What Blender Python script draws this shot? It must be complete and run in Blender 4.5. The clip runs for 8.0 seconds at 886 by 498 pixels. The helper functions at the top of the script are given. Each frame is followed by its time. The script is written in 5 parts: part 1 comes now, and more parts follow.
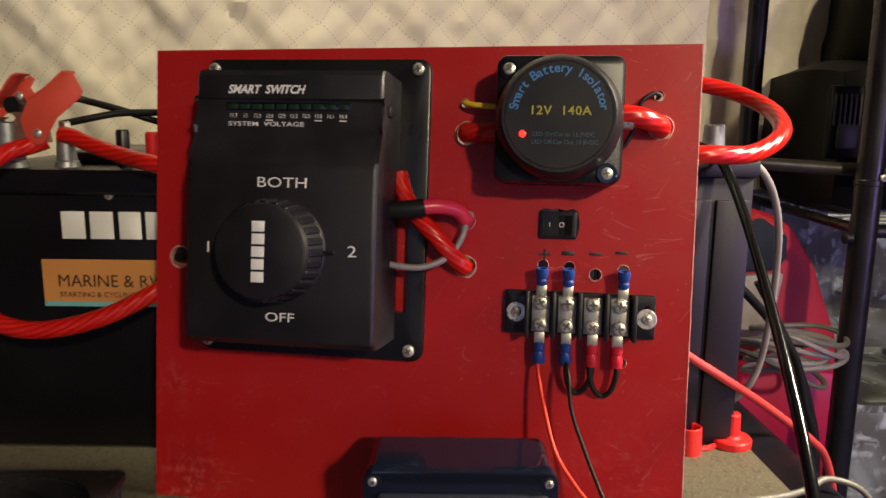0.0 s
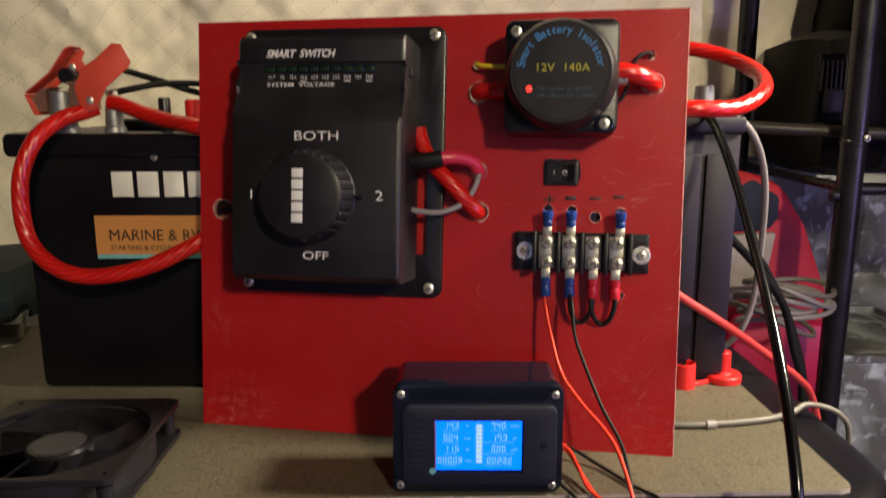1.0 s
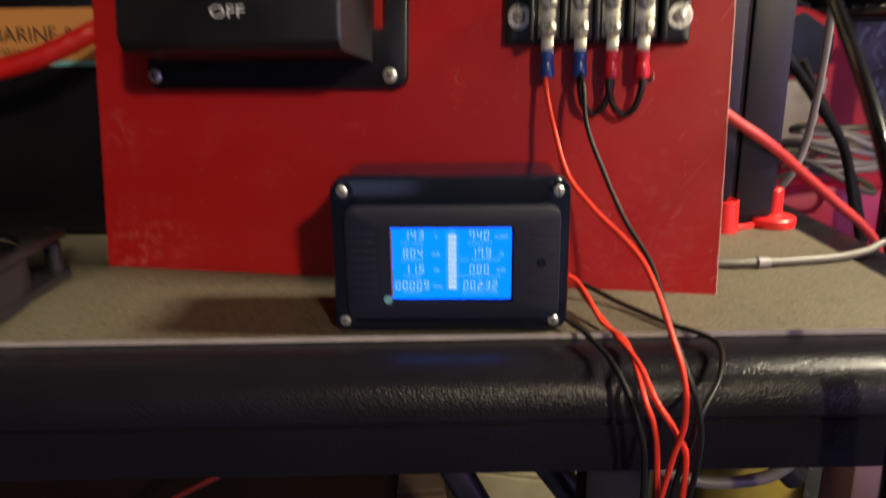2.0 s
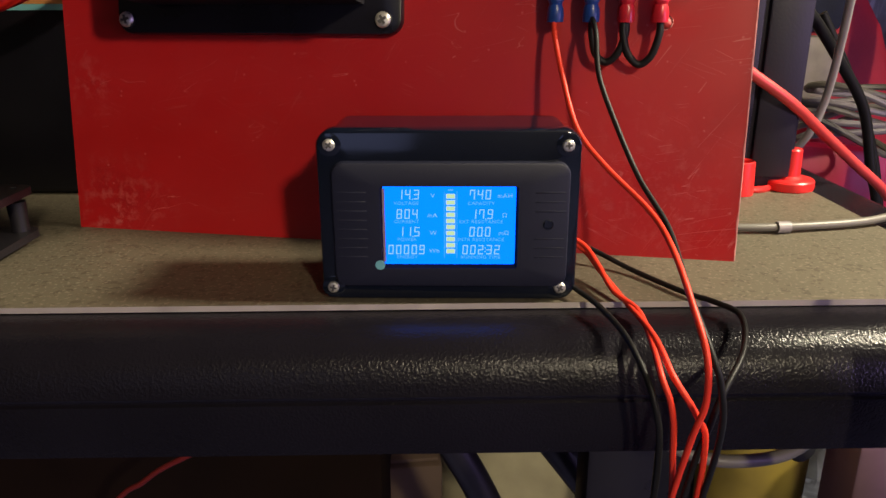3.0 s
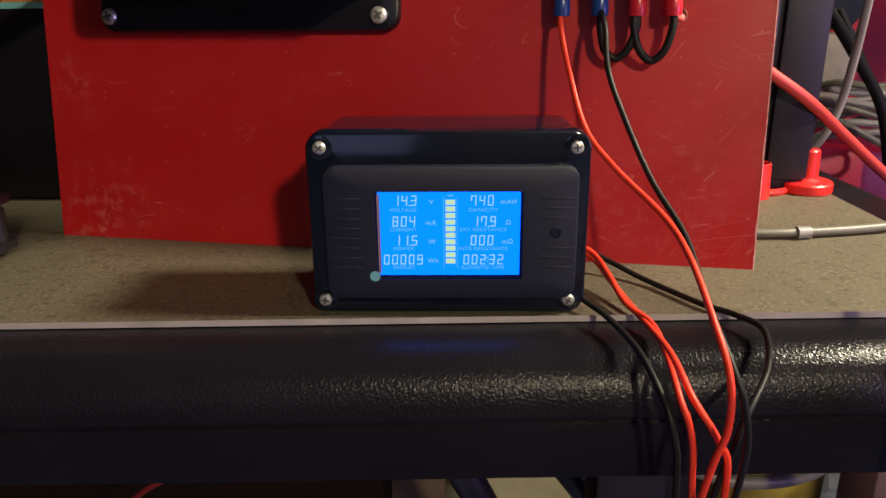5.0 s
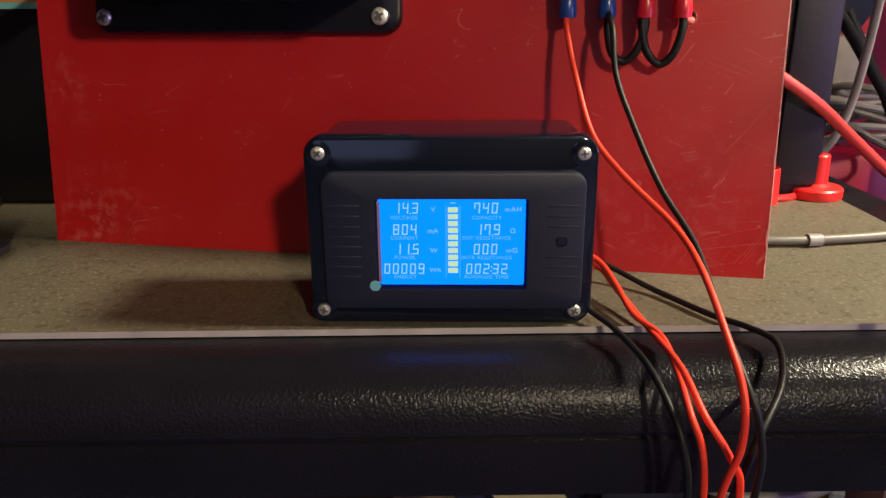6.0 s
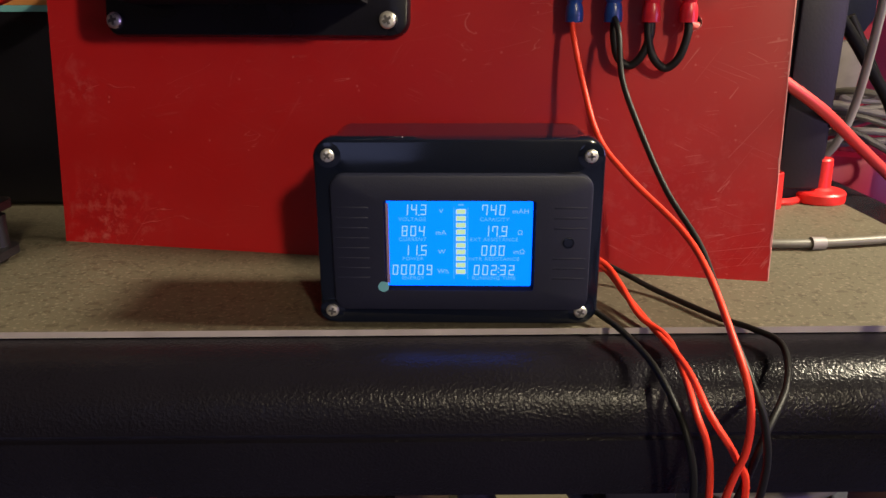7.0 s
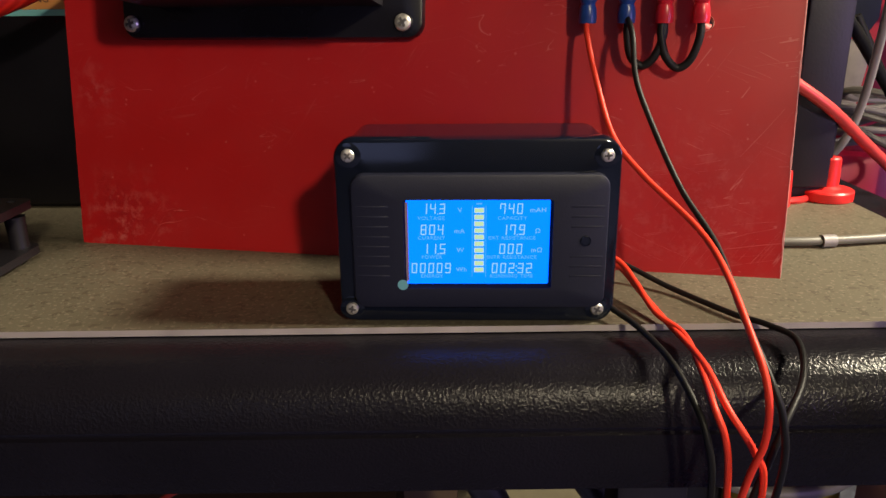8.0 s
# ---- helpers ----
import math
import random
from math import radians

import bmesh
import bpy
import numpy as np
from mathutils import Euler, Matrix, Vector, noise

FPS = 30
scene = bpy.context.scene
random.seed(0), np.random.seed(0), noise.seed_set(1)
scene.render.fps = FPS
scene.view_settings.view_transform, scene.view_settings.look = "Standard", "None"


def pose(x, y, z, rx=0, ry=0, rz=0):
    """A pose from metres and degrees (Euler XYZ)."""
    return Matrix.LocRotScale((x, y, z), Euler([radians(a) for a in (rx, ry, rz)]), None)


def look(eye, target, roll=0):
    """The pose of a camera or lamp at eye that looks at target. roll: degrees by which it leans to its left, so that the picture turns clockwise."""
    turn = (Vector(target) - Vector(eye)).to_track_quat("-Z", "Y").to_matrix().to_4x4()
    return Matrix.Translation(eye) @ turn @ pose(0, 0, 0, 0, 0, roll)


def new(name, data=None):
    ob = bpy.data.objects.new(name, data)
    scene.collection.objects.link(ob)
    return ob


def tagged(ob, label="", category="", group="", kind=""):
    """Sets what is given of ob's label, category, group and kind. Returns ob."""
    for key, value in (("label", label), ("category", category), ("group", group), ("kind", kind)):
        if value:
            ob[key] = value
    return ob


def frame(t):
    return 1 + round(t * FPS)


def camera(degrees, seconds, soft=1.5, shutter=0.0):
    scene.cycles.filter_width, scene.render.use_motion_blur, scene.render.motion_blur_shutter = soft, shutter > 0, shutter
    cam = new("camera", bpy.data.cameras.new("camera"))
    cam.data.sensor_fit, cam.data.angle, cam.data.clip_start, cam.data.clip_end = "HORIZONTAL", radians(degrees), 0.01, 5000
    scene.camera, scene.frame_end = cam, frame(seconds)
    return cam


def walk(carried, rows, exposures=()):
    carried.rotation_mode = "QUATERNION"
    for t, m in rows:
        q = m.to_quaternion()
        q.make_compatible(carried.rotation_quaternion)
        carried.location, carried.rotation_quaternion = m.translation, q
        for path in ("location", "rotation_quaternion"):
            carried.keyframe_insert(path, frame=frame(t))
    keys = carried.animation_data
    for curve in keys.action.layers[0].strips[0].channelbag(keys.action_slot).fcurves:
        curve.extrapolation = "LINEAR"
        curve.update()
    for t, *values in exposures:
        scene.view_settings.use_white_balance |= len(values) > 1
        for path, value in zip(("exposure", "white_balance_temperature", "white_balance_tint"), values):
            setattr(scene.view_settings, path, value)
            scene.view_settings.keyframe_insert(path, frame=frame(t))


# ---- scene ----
cam = camera(61.4, 8.0, shutter=0.5)
PATH = [
    (0, (-0.009, -0.343, 0.994), (-0.015, 1.623, 0.627), 0.6),
    (0.5, (-0.014, -0.39, 0.993), (-0.03, 1.577, 0.633), 0.2),
    (1, (-0.015, -0.399, 0.977), (-0.038, 1.561, 0.58), -0.2),
    (1.2, (-0.016, -0.391, 0.964), (-0.03, 1.562, 0.534), -0.2),
    (1.5, (-0.007, -0.372, 0.943), (-0.042, 1.571, 0.472), -0.5),
    (1.7, (-0.005, -0.344, 0.918), (-0.04, 1.589, 0.405), -0.6),
    (1.8, (-0.002, -0.328, 0.904), (-0.042, 1.6, 0.374), -0.6),
    (1.9, (0.001, -0.311, 0.888), (-0.042, 1.614, 0.348), -0.6),
    (2, (0.005, -0.296, 0.873), (-0.047, 1.624, 0.316), -0.7),
    (2.2, (0.007, -0.277, 0.861), (-0.046, 1.63, 0.263), -0.6),
    (3.5, (0.002, -0.268, 0.865), (-0.033, 1.624, 0.216), -0.2),
    (4, (0.006, -0.263, 0.862), (-0.028, 1.63, 0.216), -0.3),
    (4.5, (0.008, -0.26, 0.862), (-0.034, 1.634, 0.219), -0.4),
    (5, (0.005, -0.251, 0.86), (-0.047, 1.643, 0.22), -0.6),
    (6.5, (0.004, -0.242, 0.86), (-0.053, 1.654, 0.226), -0.4),
    (7, (0.002, -0.245, 0.86), (-0.055, 1.653, 0.232), -0.3),
    (7.5, (-0.002, -0.248, 0.859), (-0.061, 1.65, 0.233), -0.3),
    (8, (-0.004, -0.249, 0.86), (-0.064, 1.651, 0.237), -0.6),
]
walk(cam, [(t, look(eye, target, roll)) for t, eye, target, roll in PATH])

# ---- room light ----
world = bpy.data.worlds.new("room_air")
scene.world = world
world.use_nodes = True
world.node_tree.nodes["Background"].inputs[0].default_value = (0.30, 0.26, 0.42, 1)
world.node_tree.nodes["Background"].inputs[1].default_value = 0.012


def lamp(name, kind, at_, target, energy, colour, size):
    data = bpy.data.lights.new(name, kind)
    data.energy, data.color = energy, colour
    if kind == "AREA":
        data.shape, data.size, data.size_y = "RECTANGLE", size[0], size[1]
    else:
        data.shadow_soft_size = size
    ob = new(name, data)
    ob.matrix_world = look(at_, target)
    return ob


lamp("room_lamp", "POINT", (1.0, -2.5, 2.02), (0, 0, 0.9), 176, (1.0, 0.86, 0.60), 0.08)
desk = lamp("side_lamp", "SPOT", (0.64, 0.02, 1.31), (0.10, 0.02, 0.74), 68.0, (1.0, 0.89, 0.66), 0.07)
desk.data.spot_size, desk.data.spot_blend = radians(62), 0.9
# Unseen spot added only to brighten the quilt and the cloth beside it.
quilt_fill = lamp("quilt_fill_light", "SPOT", (-0.38, 0.22, 1.95), (-0.17, 0.52, 1.40), 22, (1.0, 0.88, 0.60), 0.06)
quilt_fill.data.spot_size, quilt_fill.data.spot_blend = radians(66), 0.6
# Unseen violet fill for the violet edges; no screen stands there.
lamp("violet_side_fill", "AREA", (1.25, -0.75, 0.85), (0.2, 0.05, 0.8), 4.6, (0.54, 0.38, 1.0), (0.45, 0.30))
# Unseen bluish light added behind the viewpoint; only a reflection suggests a window.
lamp("bluish_fill", "AREA", (-0.75, -3.92, 1.45), (0, 0, 0.9), 3.0, (0.50, 0.55, 1.0), (0.9, 0.9))

# ---- materials ----
def material(name, colour, rough=0.5, metal=0.0, vary=0.0, scale=20.0, bump=0.0, bscale=200.0, coat=0.0, rvary=0.0, spec=0.5):
    """A Principled material whose colour, gloss and relief vary with noise in metres."""
    m = bpy.data.materials.new(name)
    m.use_nodes = True
    nt = m.node_tree
    p = nt.nodes["Principled BSDF"]
    p.inputs["Base Color"].default_value = (*colour, 1)
    p.inputs["Roughness"].default_value = rough
    p.inputs["Metallic"].default_value = metal
    p.inputs["Coat Weight"].default_value = coat
    p.inputs["Specular IOR Level"].default_value = spec
    tc = nt.nodes.new("ShaderNodeTexCoord")
    if vary or rvary:
        n = nt.nodes.new("ShaderNodeTexNoise")
        n.inputs["Scale"].default_value, n.inputs["Detail"].default_value = scale, 6
        nt.links.new(tc.outputs["Object"], n.inputs["Vector"])
        if vary:
            r = nt.nodes.new("ShaderNodeMapRange")
            r.inputs["From Min"].default_value, r.inputs["From Max"].default_value = 0.3, 0.7
            r.inputs["To Min"].default_value, r.inputs["To Max"].default_value = 1 - vary, 1 + vary
            nt.links.new(n.outputs["Fac"], r.inputs["Value"])
            h = nt.nodes.new("ShaderNodeHueSaturation")
            h.inputs["Color"].default_value = (*colour, 1)
            nt.links.new(r.outputs["Result"], h.inputs["Value"])
            nt.links.new(h.outputs["Color"], p.inputs["Base Color"])
        if rvary:
            r = nt.nodes.new("ShaderNodeMapRange")
            r.inputs["From Min"].default_value, r.inputs["From Max"].default_value = 0.3, 0.7
            r.inputs["To Min"].default_value, r.inputs["To Max"].default_value = max(0.03, rough - rvary), rough + rvary
            nt.links.new(n.outputs["Fac"], r.inputs["Value"])
            nt.links.new(r.outputs["Result"], p.inputs["Roughness"])
    if bump:
        n = nt.nodes.new("ShaderNodeTexNoise")
        n.inputs["Scale"].default_value, n.inputs["Detail"].default_value = bscale, 3
        nt.links.new(tc.outputs["Object"], n.inputs["Vector"])
        b = nt.nodes.new("ShaderNodeBump")
        b.inputs["Strength"].default_value, b.inputs["Distance"].default_value = bump, 0.001
        nt.links.new(n.outputs["Fac"], b.inputs["Height"])
        nt.links.new(b.outputs["Normal"], p.inputs["Normal"])
    return m


def node(nt, kind, **values):
    n = nt.nodes.new(kind)
    for k, v in values.items():
        n.inputs[k].default_value = v
    return n


def math_node(nt, op, a, b=None):
    n = nt.nodes.new("ShaderNodeMath")
    n.operation = op
    for i, v in enumerate((a, b)):
        if v is None:
            continue
        if isinstance(v, (int, float)):
            n.inputs[i].default_value = v
        else:
            nt.links.new(v, n.inputs[i])
    return n.outputs[0]


def mix_colour(nt, fac, a, b):
    n = nt.nodes.new("ShaderNodeMix")
    n.data_type = "RGBA"
    if isinstance(fac, (int, float)):
        n.inputs[0].default_value = fac
    else:
        nt.links.new(fac, n.inputs[0])
    for i, v in ((6, a), (7, b)):
        if isinstance(v, tuple):
            n.inputs[i].default_value = (*v, 1)
        else:
            nt.links.new(v, n.inputs[i])
    return n.outputs[2]


def glowing(name, colour, strength):
    m = bpy.data.materials.new(name)
    m.use_nodes = True
    p = m.node_tree.nodes["Principled BSDF"]
    p.inputs["Base Color"].default_value = (0.0, 0.0, 0.0, 1)
    p.inputs["Roughness"].default_value = 0.3
    p.inputs["Specular IOR Level"].default_value = 0.2
    p.inputs["Emission Color"].default_value = (*colour, 1)
    p.inputs["Emission Strength"].default_value = strength
    return m


def red_paint():
    m = material("red_painted_board", (0.40, 0.020, 0.024), 0.36, spec=0.38, bump=0.04, bscale=260)
    nt = m.node_tree
    p = nt.nodes["Principled BSDF"]
    tc = nt.nodes.new("ShaderNodeTexCoord")
    big = node(nt, "ShaderNodeTexNoise", Scale=9.0, Detail=4.0)
    nt.links.new(tc.outputs["Object"], big.inputs["Vector"])
    base = mix_colour(nt, big.outputs["Fac"], (0.36, 0.0075, 0.010), (0.43, 0.011, 0.012))
    # short pale scuffs: thin stretched noise ridges, broken up by a second noise
    mp = node(nt, "ShaderNodeMapping", Scale=(0.026, 0.026, 0.11), Rotation=(0, 1.25, 0))
    mp.vector_type = "TEXTURE"
    nt.links.new(tc.outputs["Object"], mp.inputs["Vector"])
    ridge = node(nt, "ShaderNodeTexNoise", Scale=2.2, Detail=2.0, Distortion=0.6)
    nt.links.new(mp.outputs["Vector"], ridge.inputs["Vector"])
    line = math_node(nt, "LESS_THAN", math_node(nt, "ABSOLUTE", math_node(nt, "SUBTRACT", ridge.outputs["Fac"], 0.5)), 0.0032)
    broken = node(nt, "ShaderNodeTexNoise", Scale=34.0, Detail=3.0)
    nt.links.new(tc.outputs["Object"], broken.inputs["Vector"])
    gap = math_node(nt, "GREATER_THAN", broken.outputs["Fac"], 0.62)
    fac = math_node(nt, "MULTIPLY", math_node(nt, "MULTIPLY", line, gap), 0.20)
    specks = node(nt, "ShaderNodeTexVoronoi", Scale=120.0)
    nt.links.new(tc.outputs["Object"], specks.inputs["Vector"])
    dot = math_node(nt, "MULTIPLY", math_node(nt, "LESS_THAN", specks.outputs["Distance"], 0.07), 0.16)
    # finer crossed scratches on the handled end of the board
    sep = nt.nodes.new("ShaderNodeSeparateXYZ")
    nt.links.new(tc.outputs["Object"], sep.inputs[0])
    handled = node(nt, "ShaderNodeMapRange", **{"From Min": 0.14, "From Max": 0.30, "To Min": 0.05, "To Max": 0.19})
    nt.links.new(sep.outputs[0], handled.inputs["Value"])
    for turn, stretch, size in ((0.6, 7, 1.6), (-1.15, 6, 2.0), (1.40, 10, 1.3)):
        mp2 = node(nt, "ShaderNodeMapping", Scale=(0.0105, 0.0105, 2.0 / stretch), Rotation=(0, turn, 0))
        mp2.vector_type = "TEXTURE"
        nt.links.new(tc.outputs["Object"], mp2.inputs["Vector"])
        fine = node(nt, "ShaderNodeTexNoise", Scale=size, Detail=2.0, Distortion=0.25)
        nt.links.new(mp2.outputs["Vector"], fine.inputs["Vector"])
        hair = math_node(nt, "LESS_THAN", math_node(nt, "ABSOLUTE", math_node(nt, "SUBTRACT", fine.outputs["Fac"], 0.52)), 0.0030)
        part_ = node(nt, "ShaderNodeTexNoise", Scale=26.0 + 9 * size, Detail=2.0)
        nt.links.new(tc.outputs["Object"], part_.inputs["Vector"])
        seen = math_node(nt, "GREATER_THAN", part_.outputs["Fac"], 0.56)
        fac = math_node(nt, "MAXIMUM", fac, math_node(nt, "MULTIPLY", math_node(nt, "MULTIPLY", hair, seen), handled.outputs["Result"]))
    fac = math_node(nt, "MAXIMUM", fac, dot)
    # pale rubbed patches near one lower corner and along the foot
    for cx, cz, reach, worn in ((0.022, 0.008, 0.036, 0.24), (0.010, 0.072, 0.018, 0.18), (0.075, 0.215, 0.03, 0.12), (0.285, 0.030, 0.05, 0.12)):
        far = nt.nodes.new("ShaderNodeVectorMath")
        far.operation = "DISTANCE"
        far.inputs[1].default_value = (cx, 0.0, cz)
        nt.links.new(tc.outputs["Object"], far.inputs[0])
        near = node(nt, "ShaderNodeMapRange", **{"From Min": reach, "From Max": 0.0, "To Min": 0.0, "To Max": 1.0})
        nt.links.new(far.outputs["Value"], near.inputs["Value"])
        rub = node(nt, "ShaderNodeTexNoise", Scale=150.0, Detail=5.0, Roughness=0.7)
        nt.links.new(tc.outputs["Object"], rub.inputs["Vector"])
        spread = node(nt, "ShaderNodeMapRange", **{"From Min": 0.50, "From Max": 0.66})
        nt.links.new(rub.outputs["Fac"], spread.inputs["Value"])
        fac = math_node(nt, "MAXIMUM", fac, math_node(nt, "MULTIPLY", math_node(nt, "MULTIPLY", near.outputs["Result"], spread.outputs["Result"]), worn))
    nt.links.new(mix_colour(nt, fac, base, (0.75, 0.32, 0.30)), p.inputs["Base Color"])
    r = node(nt, "ShaderNodeMapRange", **{"From Min": 0.3, "From Max": 0.7, "To Min": 0.30, "To Max": 0.46})
    nt.links.new(broken.outputs["Fac"], r.inputs["Value"])
    nt.links.new(r.outputs["Result"], p.inputs["Roughness"])
    return m


def speckled_mat():
    m = material("speckled_mat", (0.4, 0.35, 0.26), 0.55, bump=0.025, bscale=500)
    nt = m.node_tree
    p = nt.nodes["Principled BSDF"]
    tc = nt.nodes.new("ShaderNodeTexCoord")
    big = node(nt, "ShaderNodeTexNoise", Scale=14.0, Detail=5.0)
    fine = node(nt, "ShaderNodeTexNoise", Scale=330.0, Detail=2.0)
    mid = node(nt, "ShaderNodeTexNoise", Scale=520.0, Detail=1.0)
    for n in (big, fine, mid):
        nt.links.new(tc.outputs["Object"], n.inputs["Vector"])
    base = mix_colour(nt, big.outputs["Fac"], (0.084, 0.071, 0.048), (0.117, 0.100, 0.069))
    dark = math_node(nt, "MULTIPLY", math_node(nt, "GREATER_THAN", fine.outputs["Fac"], 0.60), 0.60)
    c = mix_colour(nt, dark, base, (0.046, 0.035, 0.022))
    pale = math_node(nt, "MULTIPLY", math_node(nt, "GREATER_THAN", mid.outputs["Fac"], 0.62), 0.55)
    nt.links.new(mix_colour(nt, pale, c, (0.20, 0.175, 0.128)), p.inputs["Base Color"])
    return m


def pebbled_plastic():
    m = material("pebbled_black_plastic", (0.0070, 0.0060, 0.0088), 0.27, spec=0.18, vary=0.25, scale=12)
    nt = m.node_tree
    p = nt.nodes["Principled BSDF"]
    tc = nt.nodes.new("ShaderNodeTexCoord")
    a = node(nt, "ShaderNodeTexNoise", Scale=930.0, Detail=1.0, Distortion=0.4)
    nt.links.new(tc.outputs["Object"], a.inputs["Vector"])
    r = node(nt, "ShaderNodeMapRange", **{"From Min": 0.40, "From Max": 0.70})
    nt.links.new(a.outputs["Fac"], r.inputs["Value"])
    b = node(nt, "ShaderNodeBump", Strength=0.19, Distance=0.0006)
    nt.links.new(r.outputs["Result"], b.inputs["Height"])
    nt.links.new(b.outputs["Normal"], p.inputs["Normal"])
    return m


def clear_red_cable(name, jacket, strand, pitch=90.0):
    """Clear-jacketed stranded cable: the strands wind round as seen through glossy tinted plastic. Uses the tube's own UV (metres along, turn)."""
    m = material(name, jacket, 0.30, coat=0.15)
    nt = m.node_tree
    p = nt.nodes["Principled BSDF"]
    uv = nt.nodes.new("ShaderNodeUVMap")
    sep = nt.nodes.new("ShaderNodeSeparateXYZ")
    nt.links.new(uv.outputs["UV"], sep.inputs[0])
    ph = math_node(nt, "ADD", math_node(nt, "MULTIPLY", sep.outputs[0], pitch), math_node(nt, "MULTIPLY", sep.outputs[1], 9.0))
    w = math_node(nt, "SINE", math_node(nt, "MULTIPLY", ph, 6.2832))
    big = node(nt, "ShaderNodeTexNoise", Scale=45.0, Detail=2.0)
    tc = nt.nodes.new("ShaderNodeTexCoord")
    nt.links.new(tc.outputs["Object"], big.inputs["Vector"])
    f = math_node(nt, "MULTIPLY", math_node(nt, "MULTIPLY_ADD", w, 0.5), big.outputs["Fac"])
    f.node.inputs[0].links[0].from_node.inputs[2].default_value = 0.5
    nt.links.new(mix_colour(nt, f, jacket, strand), p.inputs["Base Color"])
    p.inputs["Coat Roughness"].default_value = 0.12
    p.inputs["Subsurface Weight"].default_value = 0.0
    b = node(nt, "ShaderNodeBump", Strength=0.16, Distance=0.0008)
    nt.links.new(w, b.inputs["Height"])
    nt.links.new(b.outputs["Normal"], p.inputs["Normal"])
    return m


def quilt_cloth():
    m = material("quilted_cloth", (0.80, 0.72, 0.55), 0.85, bump=0.25, bscale=900)
    nt = m.node_tree
    p = nt.nodes["Principled BSDF"]
    tc = nt.nodes.new("ShaderNodeTexCoord")
    sep = nt.nodes.new("ShaderNodeSeparateXYZ")
    wob = node(nt, "ShaderNodeTexNoise", Scale=7.0, Detail=2.0)
    nt.links.new(tc.outputs["Object"], wob.inputs["Vector"])
    nt.links.new(tc.outputs["Object"], sep.inputs[0])
    off = math_node(nt, "MULTIPLY", wob.outputs["Fac"], 0.085)
    x = math_node(nt, "ADD", sep.outputs[0], off)
    z = sep.outputs[2]
    d1 = math_node(nt, "MULTIPLY", math_node(nt, "ADD", x, z), 23.0)
    d2 = math_node(nt, "MULTIPLY", math_node(nt, "SUBTRACT", x, z), 23.0)

    def stitched(along, across):
        near = math_node(nt, "LESS_THAN", math_node(nt, "ABSOLUTE", math_node(nt, "SUBTRACT", math_node(nt, "FRACT", across), 0.5)), 0.022)
        dots = math_node(nt, "GREATER_THAN", math_node(nt, "FRACT", math_node(nt, "MULTIPLY", along, 7.0)), 0.62)
        return math_node(nt, "MULTIPLY", near, dots)

    st = math_node(nt, "MAXIMUM", stitched(d1, d2), stitched(d2, d1))
    big = node(nt, "ShaderNodeTexNoise", Scale=5.0, Detail=5.0)
    nt.links.new(tc.outputs["Object"], big.inputs["Vector"])
    base = mix_colour(nt, big.outputs["Fac"], (0.80, 0.71, 0.53), (0.94, 0.88, 0.74))
    nt.links.new(mix_colour(nt, math_node(nt, "MULTIPLY", st, 0.34), base, (0.20, 0.14, 0.09)), p.inputs["Base Color"])
    return m



def patched_cloth():
    m = material("patched_cloth", (0.6, 0.55, 0.45), 0.85, bump=0.3, bscale=500)
    nt = m.node_tree
    p = nt.nodes["Principled BSDF"]
    tc = nt.nodes.new("ShaderNodeTexCoord")
    big = node(nt, "ShaderNodeTexNoise", Scale=9.0, Detail=2.0)
    fine = node(nt, "ShaderNodeTexNoise", Scale=60.0, Detail=4.0)
    for n in (big, fine):
        nt.links.new(tc.outputs["Object"], n.inputs["Vector"])
    base = mix_colour(nt, fine.outputs["Fac"], (0.66, 0.58, 0.44), (0.88, 0.81, 0.67))
    r = node(nt, "ShaderNodeMapRange", **{"From Min": 0.585, "From Max": 0.61})
    nt.links.new(big.outputs["Fac"], r.inputs["Value"])
    nt.links.new(mix_colour(nt, math_node(nt, "MULTIPLY", r.outputs["Result"], 0.8), base, (0.26, 0.20, 0.32)), p.inputs["Base Color"])
    return m


def crumpled_sheeting():
    m = material("milky_plastic_sheet", (0.5, 0.55, 0.56), 0.45, bump=0.4, bscale=45)
    nt = m.node_tree
    p = nt.nodes["Principled BSDF"]
    tc = nt.nodes.new("ShaderNodeTexCoord")
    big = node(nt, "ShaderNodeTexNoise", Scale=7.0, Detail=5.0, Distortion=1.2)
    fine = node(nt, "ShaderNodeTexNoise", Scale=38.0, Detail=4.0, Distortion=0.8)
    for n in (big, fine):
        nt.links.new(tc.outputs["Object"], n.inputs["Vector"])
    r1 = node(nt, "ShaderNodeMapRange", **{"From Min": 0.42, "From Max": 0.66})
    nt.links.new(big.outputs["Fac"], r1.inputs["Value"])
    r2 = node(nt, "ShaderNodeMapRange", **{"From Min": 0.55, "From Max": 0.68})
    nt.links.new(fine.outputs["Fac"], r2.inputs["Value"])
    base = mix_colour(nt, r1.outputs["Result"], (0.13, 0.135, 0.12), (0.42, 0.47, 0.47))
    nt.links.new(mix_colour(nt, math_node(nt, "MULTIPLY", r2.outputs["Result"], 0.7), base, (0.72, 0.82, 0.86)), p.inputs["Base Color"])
    return m


def clear_glass(name, tint, rough):
    m = material(name, tint, rough)
    p = m.node_tree.nodes["Principled BSDF"]
    p.inputs["Transmission Weight"].default_value = 1.0
    p.inputs["IOR"].default_value = 1.35
    return m


